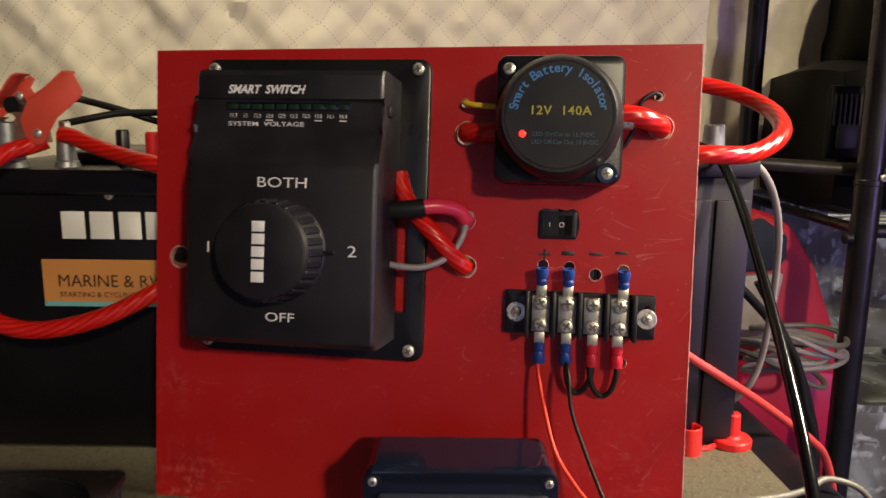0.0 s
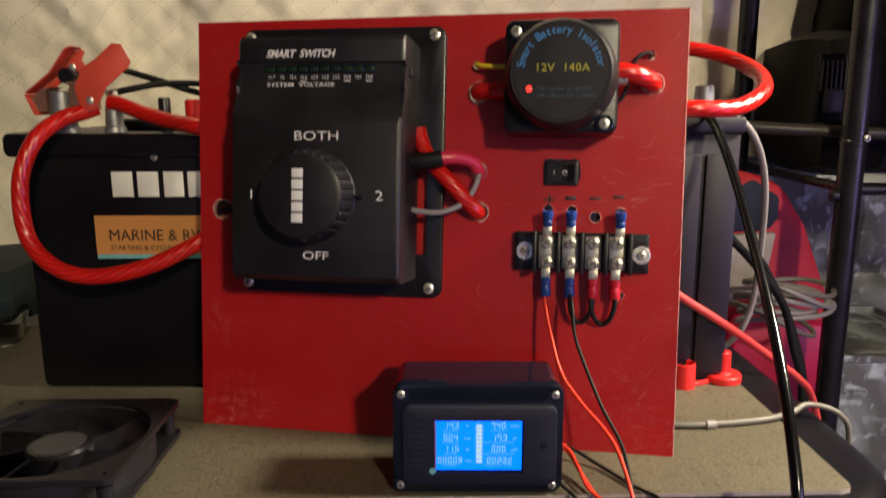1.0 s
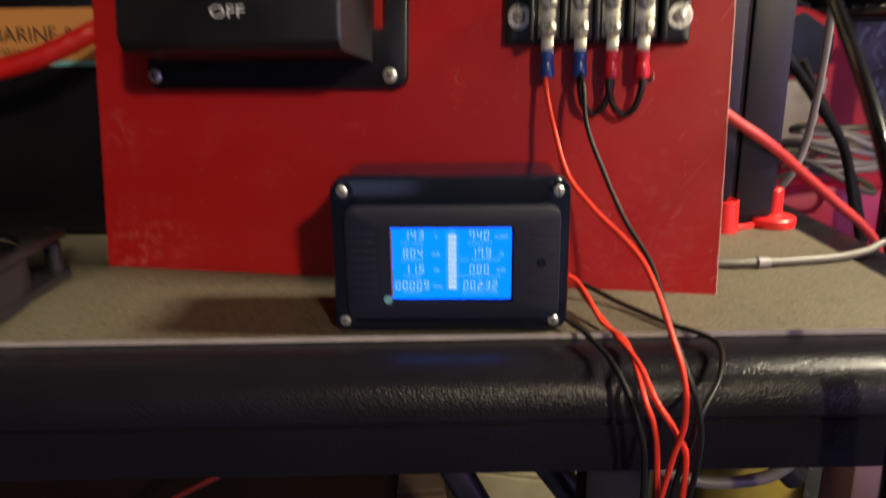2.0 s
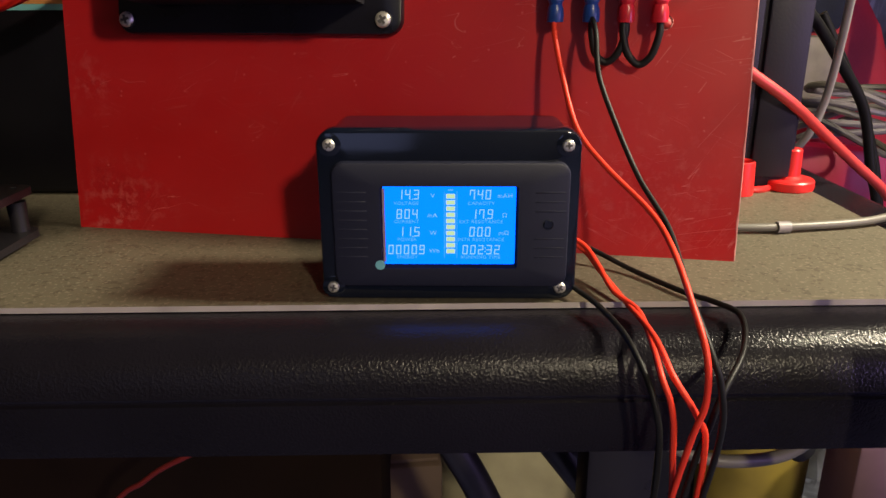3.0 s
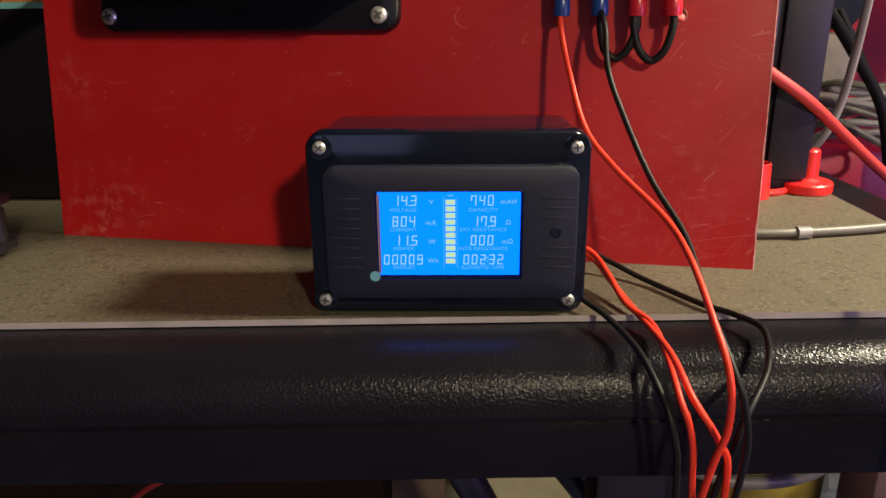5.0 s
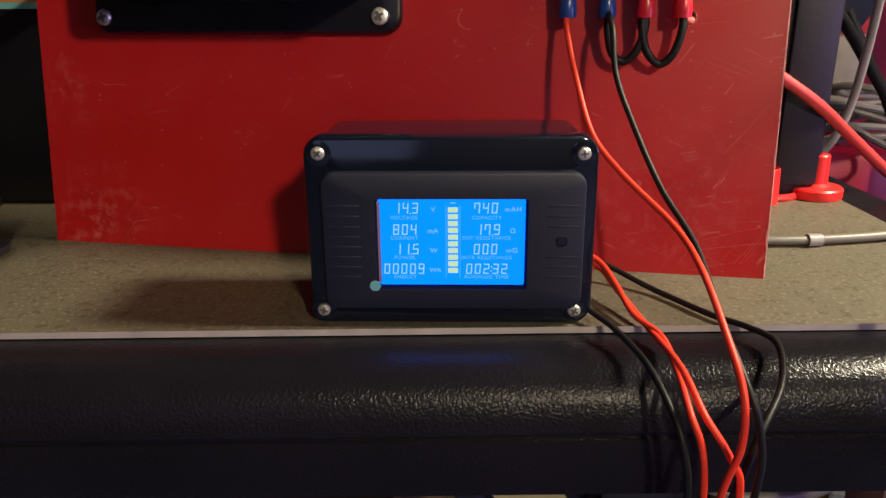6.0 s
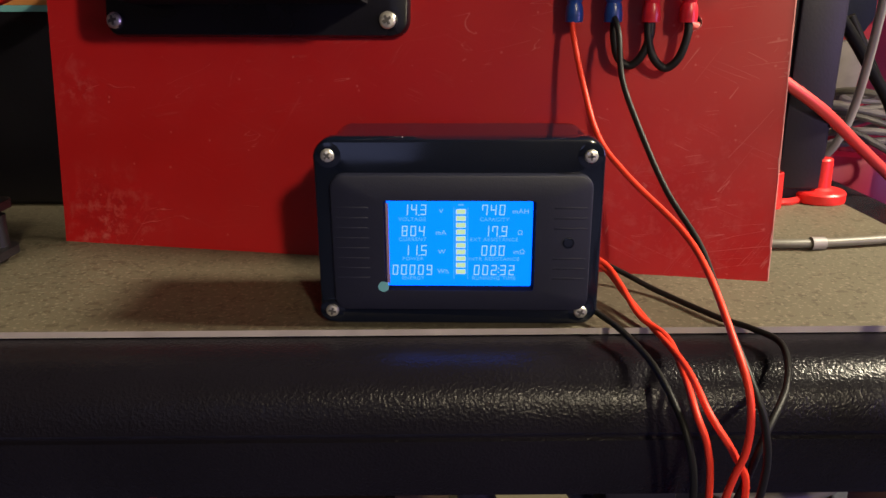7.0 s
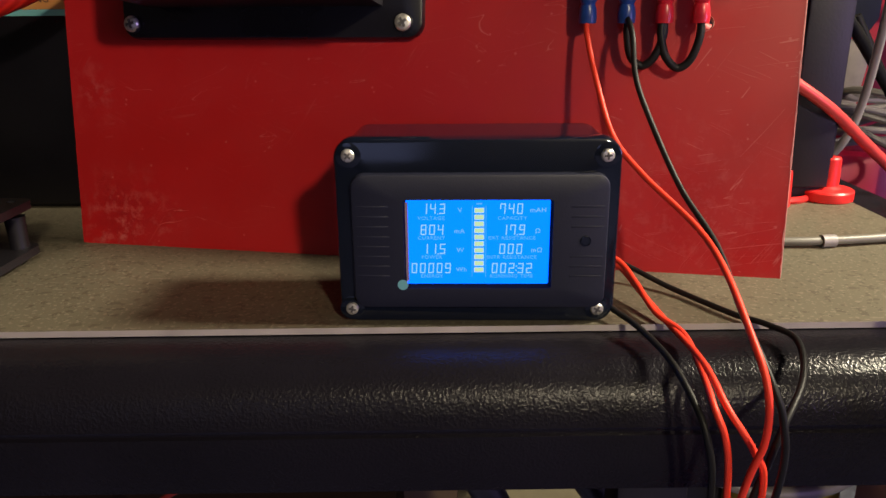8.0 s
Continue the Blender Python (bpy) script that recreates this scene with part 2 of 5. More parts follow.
M = {
    "patched": patched_cloth(),
    "glass": clear_glass("clear_glass", (0.8, 0.85, 0.85), 0.05),
    "bin": clear_glass("milky_bin_plastic", (0.55, 0.62, 0.70), 0.35),
    "red": red_paint(),
    "raw": material("raw_board_edge", (0.60, 0.30, 0.27), 0.8, vary=0.3, scale=90),
    "black": material("matt_black_plastic", (0.0105, 0.0092, 0.0120), 0.42, spec=0.40, vary=0.2, scale=40, bump=0.10, bscale=1400, rvary=0.06),
    "satin": material("satin_black_plastic", (0.008, 0.0072, 0.0105), 0.30, spec=0.38, vary=0.2, scale=30, bump=0.05, bscale=900, rvary=0.05),
    # Blue in the gloss and faceplate bases stands in for bluish glare.
    "gloss": material("gloss_black_plastic", (0.0045, 0.0068, 0.015), 0.12, rvary=0.05, scale=25),
    "plate": material("faceplate_plastic", (0.0105, 0.0115, 0.025), 0.48, spec=0.4, bump=0.06, bscale=1500),
    "bezel": material("display_bezel", (0.010, 0.010, 0.016), 0.85, spec=0.05),
    "bench": pebbled_plastic(),
    "mat": speckled_mat(),
    "mat_edge": material("white_mat_edge", (0.42, 0.37, 0.36), 0.5, vary=0.15, scale=60),
    "steel": material("zinc_steel", (0.66, 0.63, 0.58), 0.34, metal=0.8, vary=0.25, rvary=0.12, scale=500),
    "tin": material("tinned_brass", (0.60, 0.57, 0.50), 0.36, metal=0.9, vary=0.12, scale=200),
    "slotdark": material("recess_shade_metal", (0.16, 0.15, 0.14), 0.5, metal=0.7),
    "white": material("white_print", (0.82, 0.81, 0.78), 0.5),
    "blue_print": material("blue_print", (0.045, 0.20, 0.46), 0.5),
    "dim_print": material("dim_blue_print", (0.035, 0.095, 0.14), 0.5),
    "yellow_print": material("yellow_print", (0.38, 0.35, 0.03), 0.5),
    "ink": material("marker_ink", (0.02, 0.012, 0.015), 0.5),
    "blue_sleeve": material("blue_vinyl_sleeve", (0.012, 0.045, 0.22), 0.3, vary=0.2, scale=150),
    "red_sleeve": material("red_vinyl_sleeve", (0.55, 0.015, 0.03), 0.3, vary=0.2, scale=150),
    "red_wire": material("red_wire", (0.72, 0.040, 0.018), 0.45, spec=0.35, vary=0.1, scale=60),
    "pink_wire": material("crimson_cable", (0.62, 0.03, 0.07), 0.33, vary=0.1, scale=60),
    "black_wire": material("black_wire", (0.010, 0.0095, 0.010), 0.48, spec=0.22, vary=0.2, scale=60),
    "cord": material("glossy_black_cord", (0.005, 0.0048, 0.006), 0.16, spec=0.45, vary=0.2, scale=60),
    "grey_wire": material("grey_wire", (0.24, 0.215, 0.22), 0.45, vary=0.1, scale=60),
    "white_wire": material("off_white_cable", (0.13, 0.118, 0.100), 0.45, vary=0.15, scale=40),
    "yellow_wire": material("yellow_wire", (0.75, 0.55, 0.03), 0.35),
    "cable": clear_red_cable("clear_red_cable", (0.44, 0.004, 0.004), (0.86, 0.024, 0.012)),
    "battery": material("battery_case", (0.005, 0.0045, 0.007), 0.34, spec=0.35, vary=0.25, scale=14, bump=0.08, bscale=700, rvary=0.08),
    "battery_ribbed": material("ribbed_battery_case", (0.011, 0.008, 0.016), 0.45, spec=0.35, vary=0.2, scale=14, bump=0.08, bscale=700),
    "copper_label": material("copper_label", (0.58, 0.25, 0.075), 0.42, vary=0.15, scale=9),
    "aqua": material("aqua_stripe", (0.16, 0.42, 0.46), 0.45),
    "label_ink": material("label_ink", (0.035, 0.02, 0.012), 0.5),
    "red_clamp": material("red_clamp_vinyl", (0.66, 0.075, 0.045), 0.42, vary=0.1, scale=40),
    "copper": material("copper_jaw", (0.48, 0.25, 0.18), 0.4, metal=0.8, vary=0.2, scale=90),
    "lead": material("lead_post", (0.30, 0.30, 0.31), 0.45, metal=0.7, vary=0.2, scale=120),
    "red_cap": material("red_plastic_cap", (0.66, 0.02, 0.02), 0.36, vary=0.08, scale=50),
    "pole": material("black_painted_steel", (0.009, 0.008, 0.011), 0.32, vary=0.2, scale=30, rvary=0.08),
    "chrome": material("shelf_wire", (0.55, 0.58, 0.60), 0.35, metal=0.8),
    "quilt": quilt_cloth(),
    "wall": material("painted_wall", (0.07, 0.06, 0.05), 0.85, vary=0.15, scale=3, bump=0.1, bscale=120),
    # Floor made blue-violet so black plastics pick up a violet reflection.
    "concrete": material("blue_violet_bounce", (0.17, 0.18, 0.40), 0.9, vary=0.3, scale=5, bump=0.2, bscale=60),
    "lcd": glowing("blue_backlight", (0.0, 0.105, 1.0), 3.0),
    "lcd_text": glowing("pale_segments", (0.36, 0.66, 1.0), 1.0),
    "lcd_unit": glowing("unit_segments", (0.22, 0.52, 1.0), 1.0),
    "lcd_dim": glowing("dim_segments", (0.13, 0.46, 1.0), 1.0),
    "lcd_bar": glowing("pale_green_bars", (0.62, 0.85, 0.50), 0.9),
    "led_red": glowing("red_led", (1.0, 0.03, 0.02), 3.0),
    "navy_cloth": material("navy_cloth", (0.02, 0.024, 0.06), 0.8, vary=0.3, scale=18, bump=0.3, bscale=500),
    "red_cloth": material("red_nylon_cloth", (0.48, 0.012, 0.03), 0.6, vary=0.3, scale=14, bump=0.25, bscale=300),
    "dull_red": material("dull_red_cord", (0.15, 0.014, 0.014), 0.6, spec=0.2, vary=0.2, scale=40),
    "magenta": material("crimson_plastic", (0.50, 0.012, 0.07), 0.4, vary=0.15, scale=20),
    "sheeting": crumpled_sheeting(),
    "dark_machine": material("dark_machine_plastic", (0.003, 0.0026, 0.0026), 0.5, spec=0.1, vary=0.2, scale=20),
    "brown_bar": material("worn_brown_bar", (0.035, 0.028, 0.021), 0.45, vary=0.2, scale=30),
    "tan_panel": material("tan_panel", (0.018, 0.015, 0.011), 0.55, vary=0.2, scale=40),
    "worn_rim": material("worn_rim", (0.52, 0.19, 0.18), 0.7, vary=0.35, scale=120),
    "cream_board": material("cream_cardboard", (0.36, 0.32, 0.21), 0.85, vary=0.25, scale=12, bump=0.2, bscale=80),
    "cardboard": material("cardboard", (0.10, 0.065, 0.036), 0.85, vary=0.2, scale=10, bump=0.2, bscale=80),
    "teal_cloth": material("dark_teal_cloth", (0.012, 0.022, 0.028), 0.8, vary=0.3, scale=20, bump=0.3, bscale=200),
    "blue_plastic": material("blue_plastic", (0.03, 0.22, 0.42), 0.35, vary=0.1, scale=20),
    "yellow_plastic": material("yellow_plastic", (0.30, 0.22, 0.04), 0.5, vary=0.2, scale=30),
    "film": material("pinkish_film", (0.30, 0.20, 0.28), 0.3),
    "dark_label": material("dark_grey_label", (0.035, 0.032, 0.036), 0.5),
    "pale_pink": material("pale_pink_card", (0.42, 0.24, 0.24), 0.6, vary=0.1, scale=30),
    "salmon": material("orange_lid", (0.55, 0.20, 0.09), 0.5, vary=0.1, scale=30),
    "dark_box": material("dark_brown_filler", (0.009, 0.0042, 0.003), 0.85, spec=0.1, vary=0.3, scale=8),
    "hose": material("faded_red_hose", (0.50, 0.045, 0.045), 0.4, vary=0.1, scale=40),
    "green_led": material("green_led_lens", (0.008, 0.026, 0.009), 0.3),
}

# ---- mesh helpers ----
def part(name, bm, mat, parent=None, label="", smooth=True, angle=26):
    """Links a bmesh as one mesh object, under parent if given, with a label if given."""
    me = bpy.data.meshes.new(name)
    bmesh.ops.recalc_face_normals(bm, faces=bm.faces[:])
    bm.to_mesh(me)
    bm.free()
    for m in (mat if isinstance(mat, (list, tuple)) else [mat]):
        me.materials.append(M[m] if isinstance(m, str) else m)
    if smooth:
        me.polygons.foreach_set("use_smooth", [True] * len(me.polygons))
        me.set_sharp_from_angle(angle=radians(angle))
    ob = new(name, me)
    if parent is not None:
        ob.parent = parent
    if label:
        ob["label"] = label
    return ob


def empty(name, m, label, category, group=""):
    ob = new(name)
    ob.empty_display_size = 0.02
    ob.matrix_world = m
    return tagged(ob, label, category, group)


def box(sx, sy, sz, c=(0, 0, 0), bev=0.0, seg=2, bm=None):
    b = bmesh.new()
    bmesh.ops.create_cube(b, size=1.0, matrix=Matrix.Translation(c) @ Matrix.Diagonal((sx, sy, sz, 1)))
    if bev:
        bmesh.ops.bevel(b, geom=b.edges[:], offset=bev, segments=seg, profile=0.5, affect="EDGES")
    return merged(bm, b)


def merged(bm, b):
    if bm is None:
        return b
    tmp = bpy.data.meshes.new("tmp")
    b.to_mesh(tmp)
    bm.from_mesh(tmp)
    bpy.data.meshes.remove(tmp)
    b.free()
    return bm


def lathe(profile, seg=32, m=Matrix.Identity(4), bm=None):
    """Turns (radius, height) pairs round z; m places the result."""
    b = bmesh.new()
    rings = []
    for r, h in profile:
        if r < 1e-6:
            rings.append([b.verts.new(m @ Vector((0, 0, h)))])
        else:
            rings.append([b.verts.new(m @ Vector((r * math.cos(2 * math.pi * i / seg), r * math.sin(2 * math.pi * i / seg), h))) for i in range(seg)])
    for lo, hi in zip(rings, rings[1:]):
        for i in range(seg):
            j = (i + 1) % seg
            if len(lo) == 1 and len(hi) > 1:
                b.faces.new((lo[0], hi[i], hi[j]))
            elif len(hi) == 1 and len(lo) > 1:
                b.faces.new((lo[i], lo[j], hi[0]))
            elif len(lo) > 1:
                b.faces.new((lo[i], lo[j], hi[j], hi[i]))
    for ring, flip in ((rings[0], True), (rings[-1], False)):
        if len(ring) > 1:
            b.faces.new(ring[::-1] if flip else ring)
    return merged(bm, b)


FRONT = Matrix.Rotation(radians(90), 4, "X")  # turns +z to -y, out of a front that faces the camera


def outline(w, h, r, n=5):
    """Rounded rectangle in the plane, centred."""
    pts = []
    for cx, cy, a in ((w / 2 - r, h / 2 - r, 0), (-w / 2 + r, h / 2 - r, 90), (-w / 2 + r, -h / 2 + r, 180), (w / 2 - r, -h / 2 + r, 270)):
        for i in range(n + 1):
            t = radians(a + 90 * i / n)
            pts.append((cx + r * math.cos(t), cy + r * math.sin(t)))
    return pts


def circle(cx, cy, r, n=20):
    return [(cx + r * math.cos(2 * math.pi * i / n), cy + r * math.sin(2 * math.pi * i / n)) for i in range(n)]


def slab(outer, holes, y0, y1, edge_index=0, bev=0.0):
    """A plate in x and z with real holes, from y0 (front) to y1; its rims take material edge_index."""
    b = bmesh.new()
    edges = []
    for loop in [outer] + list(holes):
        vs = [b.verts.new((x, y0, z)) for x, z in loop]
        edges += [b.edges.new((vs[i], vs[(i + 1) % len(vs)])) for i in range(len(vs))]
    bmesh.ops.triangle_fill(b, use_beauty=True, use_dissolve=False, edges=edges)
    front = b.faces[:]
    rim = [e for e in b.edges if len(e.link_faces) == 1]
    out = bmesh.ops.extrude_face_region(b, geom=front, use_keep_orig=True)
    moved = [v for v in out["geom"] if isinstance(v, bmesh.types.BMVert)]
    bmesh.ops.translate(b, verts=moved, vec=(0, y1 - y0, 0))
    for f in b.faces:
        f.normal_update()
        if abs(f.normal.y) < 0.5:
            f.material_index = edge_index
    if bev:
        sharp = [e for e in b.edges if len(e.link_faces) == 2 and e.calc_face_angle(0) > 0.8 and all(abs(v.co.y - y0) < 1e-6 for v in e.verts)]
        bmesh.ops.bevel(b, geom=sharp, offset=bev, segments=2, profile=0.5, affect="EDGES")
    return b


def plate(w, h, r, holes, y0, y1, b, n=6, c=(0.0, 0.0)):
    """A rounded plate in x and z, front at y0, with real holes and a rounded front edge of width b."""
    m = bmesh.new()
    loops = []
    for inset, y in ((b, y0), (b * 0.29, y0 + b * 0.29), (0.0, y0 + b), (0.0, y1)):
        loops.append([m.verts.new((x + c[0], y, z + c[1])) for x, z in outline(w - 2 * inset, h - 2 * inset, max(r - inset, 0.0002), n)])
    for lo, hi in zip(loops, loops[1:]):
        for i in range(len(lo)):
            j = (i + 1) % len(lo)
            m.faces.new((lo[i], lo[j], hi[j], hi[i]))
    for loop, y in ((loops[0], y0), (loops[-1], y1)):
        edges = [m.edges.get((loop[i], loop[(i + 1) % len(loop)])) for i in range(len(loop))]
        for hole in holes:
            vs = [m.verts.new((x, y, z)) for x, z in hole]
            edges += [m.edges.new((vs[i], vs[(i + 1) % len(vs)])) for i in range(len(vs))]
            hole_rings.append(vs)
        bmesh.ops.triangle_fill(m, use_beauty=True, use_dissolve=False, edges=edges)
    k = len(holes)
    for front, back in zip(hole_rings[:k], hole_rings[k:]):
        for i in range(len(front)):
            j = (i + 1) % len(front)
            m.faces.new((front[i], front[j], back[j], back[i]))
    hole_rings.clear()
    return m


hole_rings = []


def smooth_path(pts, steps=10):
    pts = [Vector(p) for p in pts]
    ext = [2 * pts[0] - pts[1]] + pts + [2 * pts[-1] - pts[-2]]
    out = []
    for i in range(1, len(ext) - 2):
        a, b, c, d = ext[i - 1:i + 3]
        for k in range(steps):
            t = k / steps
            out.append(0.5 * ((2 * b) + (c - a) * t + (2 * a - 5 * b + 4 * c - d) * t * t + (3 * b - a - 3 * c + d) * t ** 3))
    out.append(pts[-1])
    return out


def tube(pts, r, seg=16, steps=10, bm=None):
    """A round cable through the points, with UV (metres along, turn)."""
    path = smooth_path(pts, steps)
    b = bmesh.new()
    uv = b.loops.layers.uv.new("UVMap")
    t = (path[1] - path[0]).normalized()
    side = t.cross(Vector((0, 0, 1)))
    if side.length < 0.1:
        side = t.cross(Vector((0, 1, 0)))
    side.normalize()
    rings, run, dist = [], 0.0, []
    for i, p in enumerate(path):
        nt_ = (path[min(i + 1, len(path) - 1)] - path[max(i - 1, 0)]).normalized()
        side = (side - nt_ * side.dot(nt_)).normalized()
        up = nt_.cross(side)
        if i:
            run += (p - path[i - 1]).length
        dist.append(run)
        rings.append([b.verts.new(p + r * (side * math.cos(2 * math.pi * k / seg) + up * math.sin(2 * math.pi * k / seg))) for k in range(seg)])
    for i in range(len(rings) - 1):
        for k in range(seg):
            j = (k + 1) % seg
            f = b.faces.new((rings[i][k], rings[i][j], rings[i + 1][j], rings[i + 1][k]))
            for lo, (d, v) in zip(f.loops, ((dist[i], k), (dist[i], k + 1), (dist[i + 1], k + 1), (dist[i + 1], k))):
                lo[uv].uv = (d, v / seg)
    b.faces.new(rings[0][::-1])
    b.faces.new(rings[-1])
    return merged(bm, b)


def wire(name, pts, r, mat, label, category="cable", seg=16):
    ob = part(name, tube(pts, r, seg), mat)
    return tagged(ob, label, category)


def lettering(text, size, mat, parent, at_, turn=0.0, spacing=1.0, shear=0.0, bold=0.0, wide=1.0, align="CENTER", name="lettering"):
    """Raised print in Blender's own font on a front that faces -y; at_ is its middle in the parent's space."""
    cu = bpy.data.curves.new(name, "FONT")
    cu.body, cu.size, cu.align_x, cu.align_y = text, size, align, "CENTER"
    cu.space_character, cu.shear, cu.offset, cu.extrude, cu.resolution_u = spacing, shear, bold, 0.00006, 3
    tmp = bpy.data.objects.new("tmp", cu)
    scene.collection.objects.link(tmp)
    bpy.context.view_layer.update()
    me = bpy.data.meshes.new_from_object(tmp.evaluated_get(bpy.context.evaluated_depsgraph_get()))
    bpy.data.objects.remove(tmp)
    bpy.data.curves.remove(cu)
    me.transform(Matrix.Translation(at_) @ FRONT @ Matrix.Rotation(radians(turn), 4, "Z") @ Matrix.Diagonal((wide, 1, 1, 1)))
    me.materials.clear()
    me.materials.append(M[mat])
    me.name = name
    ob = new(name, me)
    ob.parent = parent
    return ob


def screw(parent, at_, r, turn=20, mat="steel", m=FRONT, name="screw"):
    """Pan-head cross screw whose head stands out along m's z."""
    t = Matrix.Translation(at_) @ m
    head = part(name, lathe([(r, -0.0004), (r, r * 0.22), (r * 0.84, r * 0.42), (r * 0.5, r * 0.52), (0, r * 0.55)], 24, t), mat, parent, "shiny cross-head screw")
    # Darker bars stand in for the shade inside a cut cross recess.
    cross = box(r * 1.15, r * 0.32, r * 0.3, (0, 0, 0))
    cross = box(r * 0.32, r * 1.15, r * 0.3, (0, 0, 0), bm=cross)
    cross.transform(t @ Matrix.Translation((0, 0, r * 0.43)) @ Matrix.Rotation(radians(turn), 4, "Z"))
    part("cross_shade", cross, "slotdark", head)
    return head

# ---- room shell ----
def shell(name, c, s, mat, label):
    return tagged(part(name, box(*s, c), mat, smooth=False), label, name.split("_")[0], kind="structure")


shell("floor", (0, -1.3, -0.05), (5.2, 5.8, 0.1), "concrete", "blue-violet floor coloured to tint reflections in black plastics")
shell("ceiling", (0, -1.3, 2.45), (5.2, 5.8, 0.1), "wall", "plain painted ceiling over the workroom")
shell("wall_north", (0, 1.45, 1.2), (4.8, 0.1, 2.4), "wall", "plain painted wall behind the hanging quilt")
shell("wall_east", (2.45, -1.3, 1.2), (0.1, 5.4, 2.4), "wall", "plain painted wall beside the shelf rack")
shell("wall_west", (-2.45, -1.3, 1.2), (0.1, 5.4, 2.4), "wall", "plain painted wall of the workroom")
# Unseen opening added to hold the bluish area light.
south = slab([(-2.4, 0), (2.4, 0), (2.4, 2.4), (-2.4, 2.4)], [[(-1.2, 1.0), (-0.3, 1.0), (-0.3, 1.9), (-1.2, 1.9)]], -4.1, -4.0)
tagged(part("wall_south", south, "wall", smooth=False), "painted wall with one square opening for added light", "wall", kind="structure")

# ---- bench with its speckled mat ----
TABLE = pose(0, 0, 0, 0, 0, 2.0)


def bench_thing():
    e = empty("workbench", TABLE, "black pebbled moulded plastic workbench with rounded front edge", "workbench")
    # edge section (outward, height), carried along the front, round the corner and up the side
    prof = [(0.004, 0.7472), (0.009, 0.7472), (0.0160, 0.7467), (0.0222, 0.7447), (0.0274, 0.7408), (0.0305, 0.7356), (0.0322, 0.7295), (0.0327, 0.7262), (0.0321, 0.7250),
            (0.0313, 0.7244), (0.0313, 0.7238), (0.0322, 0.7229), (0.0325, 0.7200), (0.0325, 0.7050), (0.0322, 0.7022), (0.030, 0.7008), (0.024, 0.7018), (0.024, 0.7180)]
    stations = [((-0.95, 0.0), (0.0, -1.0))]
    for i in range(13):
        a = radians(-90 + 90 * i / 12)
        stations.append(((0.180 + 0.057 * math.cos(a), 0.057 + 0.057 * math.sin(a)), (math.cos(a), math.sin(a))))
    stations.append(((0.237, 0.35), (1.0, 0.0)))
    b = bmesh.new()
    rings = [[b.verts.new((p[0] + n[0] * o, p[1] + n[1] * o, z)) for o, z in prof] for p, n in stations]
    for lo, hi in zip(rings, rings[1:]):
        for k in range(len(prof) - 1):
            b.faces.new((lo[k], lo[k + 1], hi[k + 1], hi[k]))
    for k, z in ((0, 0.7472), (-1, 0.7180)):
        b.faces.new([r[k] for r in rings] + [b.verts.new((-0.95, 0.35, z))])
    part("moulded_top", b, "bench", e)
    for x, y in ((0.1015, 0.11), (-0.80, 0.05), (-0.80, 0.31), (0.21, 0.31)):
        part("leg", box(0.040, 0.030, 0.716, (x, y, 0.358), 0.004), "pole", e)
    part("shelf_brace", tube([(0.03, 0.16, 0.64), (0.13, 0.16, 0.50)], 0.011), "pole", e)
    part("shelf_brace", tube([(-0.03, 0.13, 0.66), (0.02, 0.13, 0.57), (0.06, 0.13, 0.47)], 0.010), "pole", e)
    part("shelf_brace", tube([(0.15, 0.19, 0.67), (0.26, 0.19, 0.55)], 0.010), "pole", e)
    return e


bench_thing()
MAT_Y = -0.0035
mat_outline = [(-0.9, MAT_Y), (0.214, MAT_Y + 0.001), (0.2205, MAT_Y + 0.003), (0.2235, MAT_Y + 0.009), (0.2235, 0.185), (0.15, 0.188), (0.15, 0.34), (-0.9, 0.34)]
b = bmesh.new()
f = b.faces.new([b.verts.new((x, y, 0.7476)) for x, y in mat_outline])
ext = bmesh.ops.extrude_face_region(b, geom=[f])
bmesh.ops.translate(b, verts=[v for v in ext["geom"] if isinstance(v, bmesh.types.BMVert)], vec=(0, 0, 0.0024))
for f in b.faces:
    f.normal_update()
    f.material_index = 1 if abs(f.normal.z) < 0.5 else 0
ob = part("bench_mat", b, ["mat", "mat_edge"], smooth=False)
ob.matrix_world = TABLE
tagged(ob, "beige speckled laminate sheet with pale edge lying on the bench", "mat")

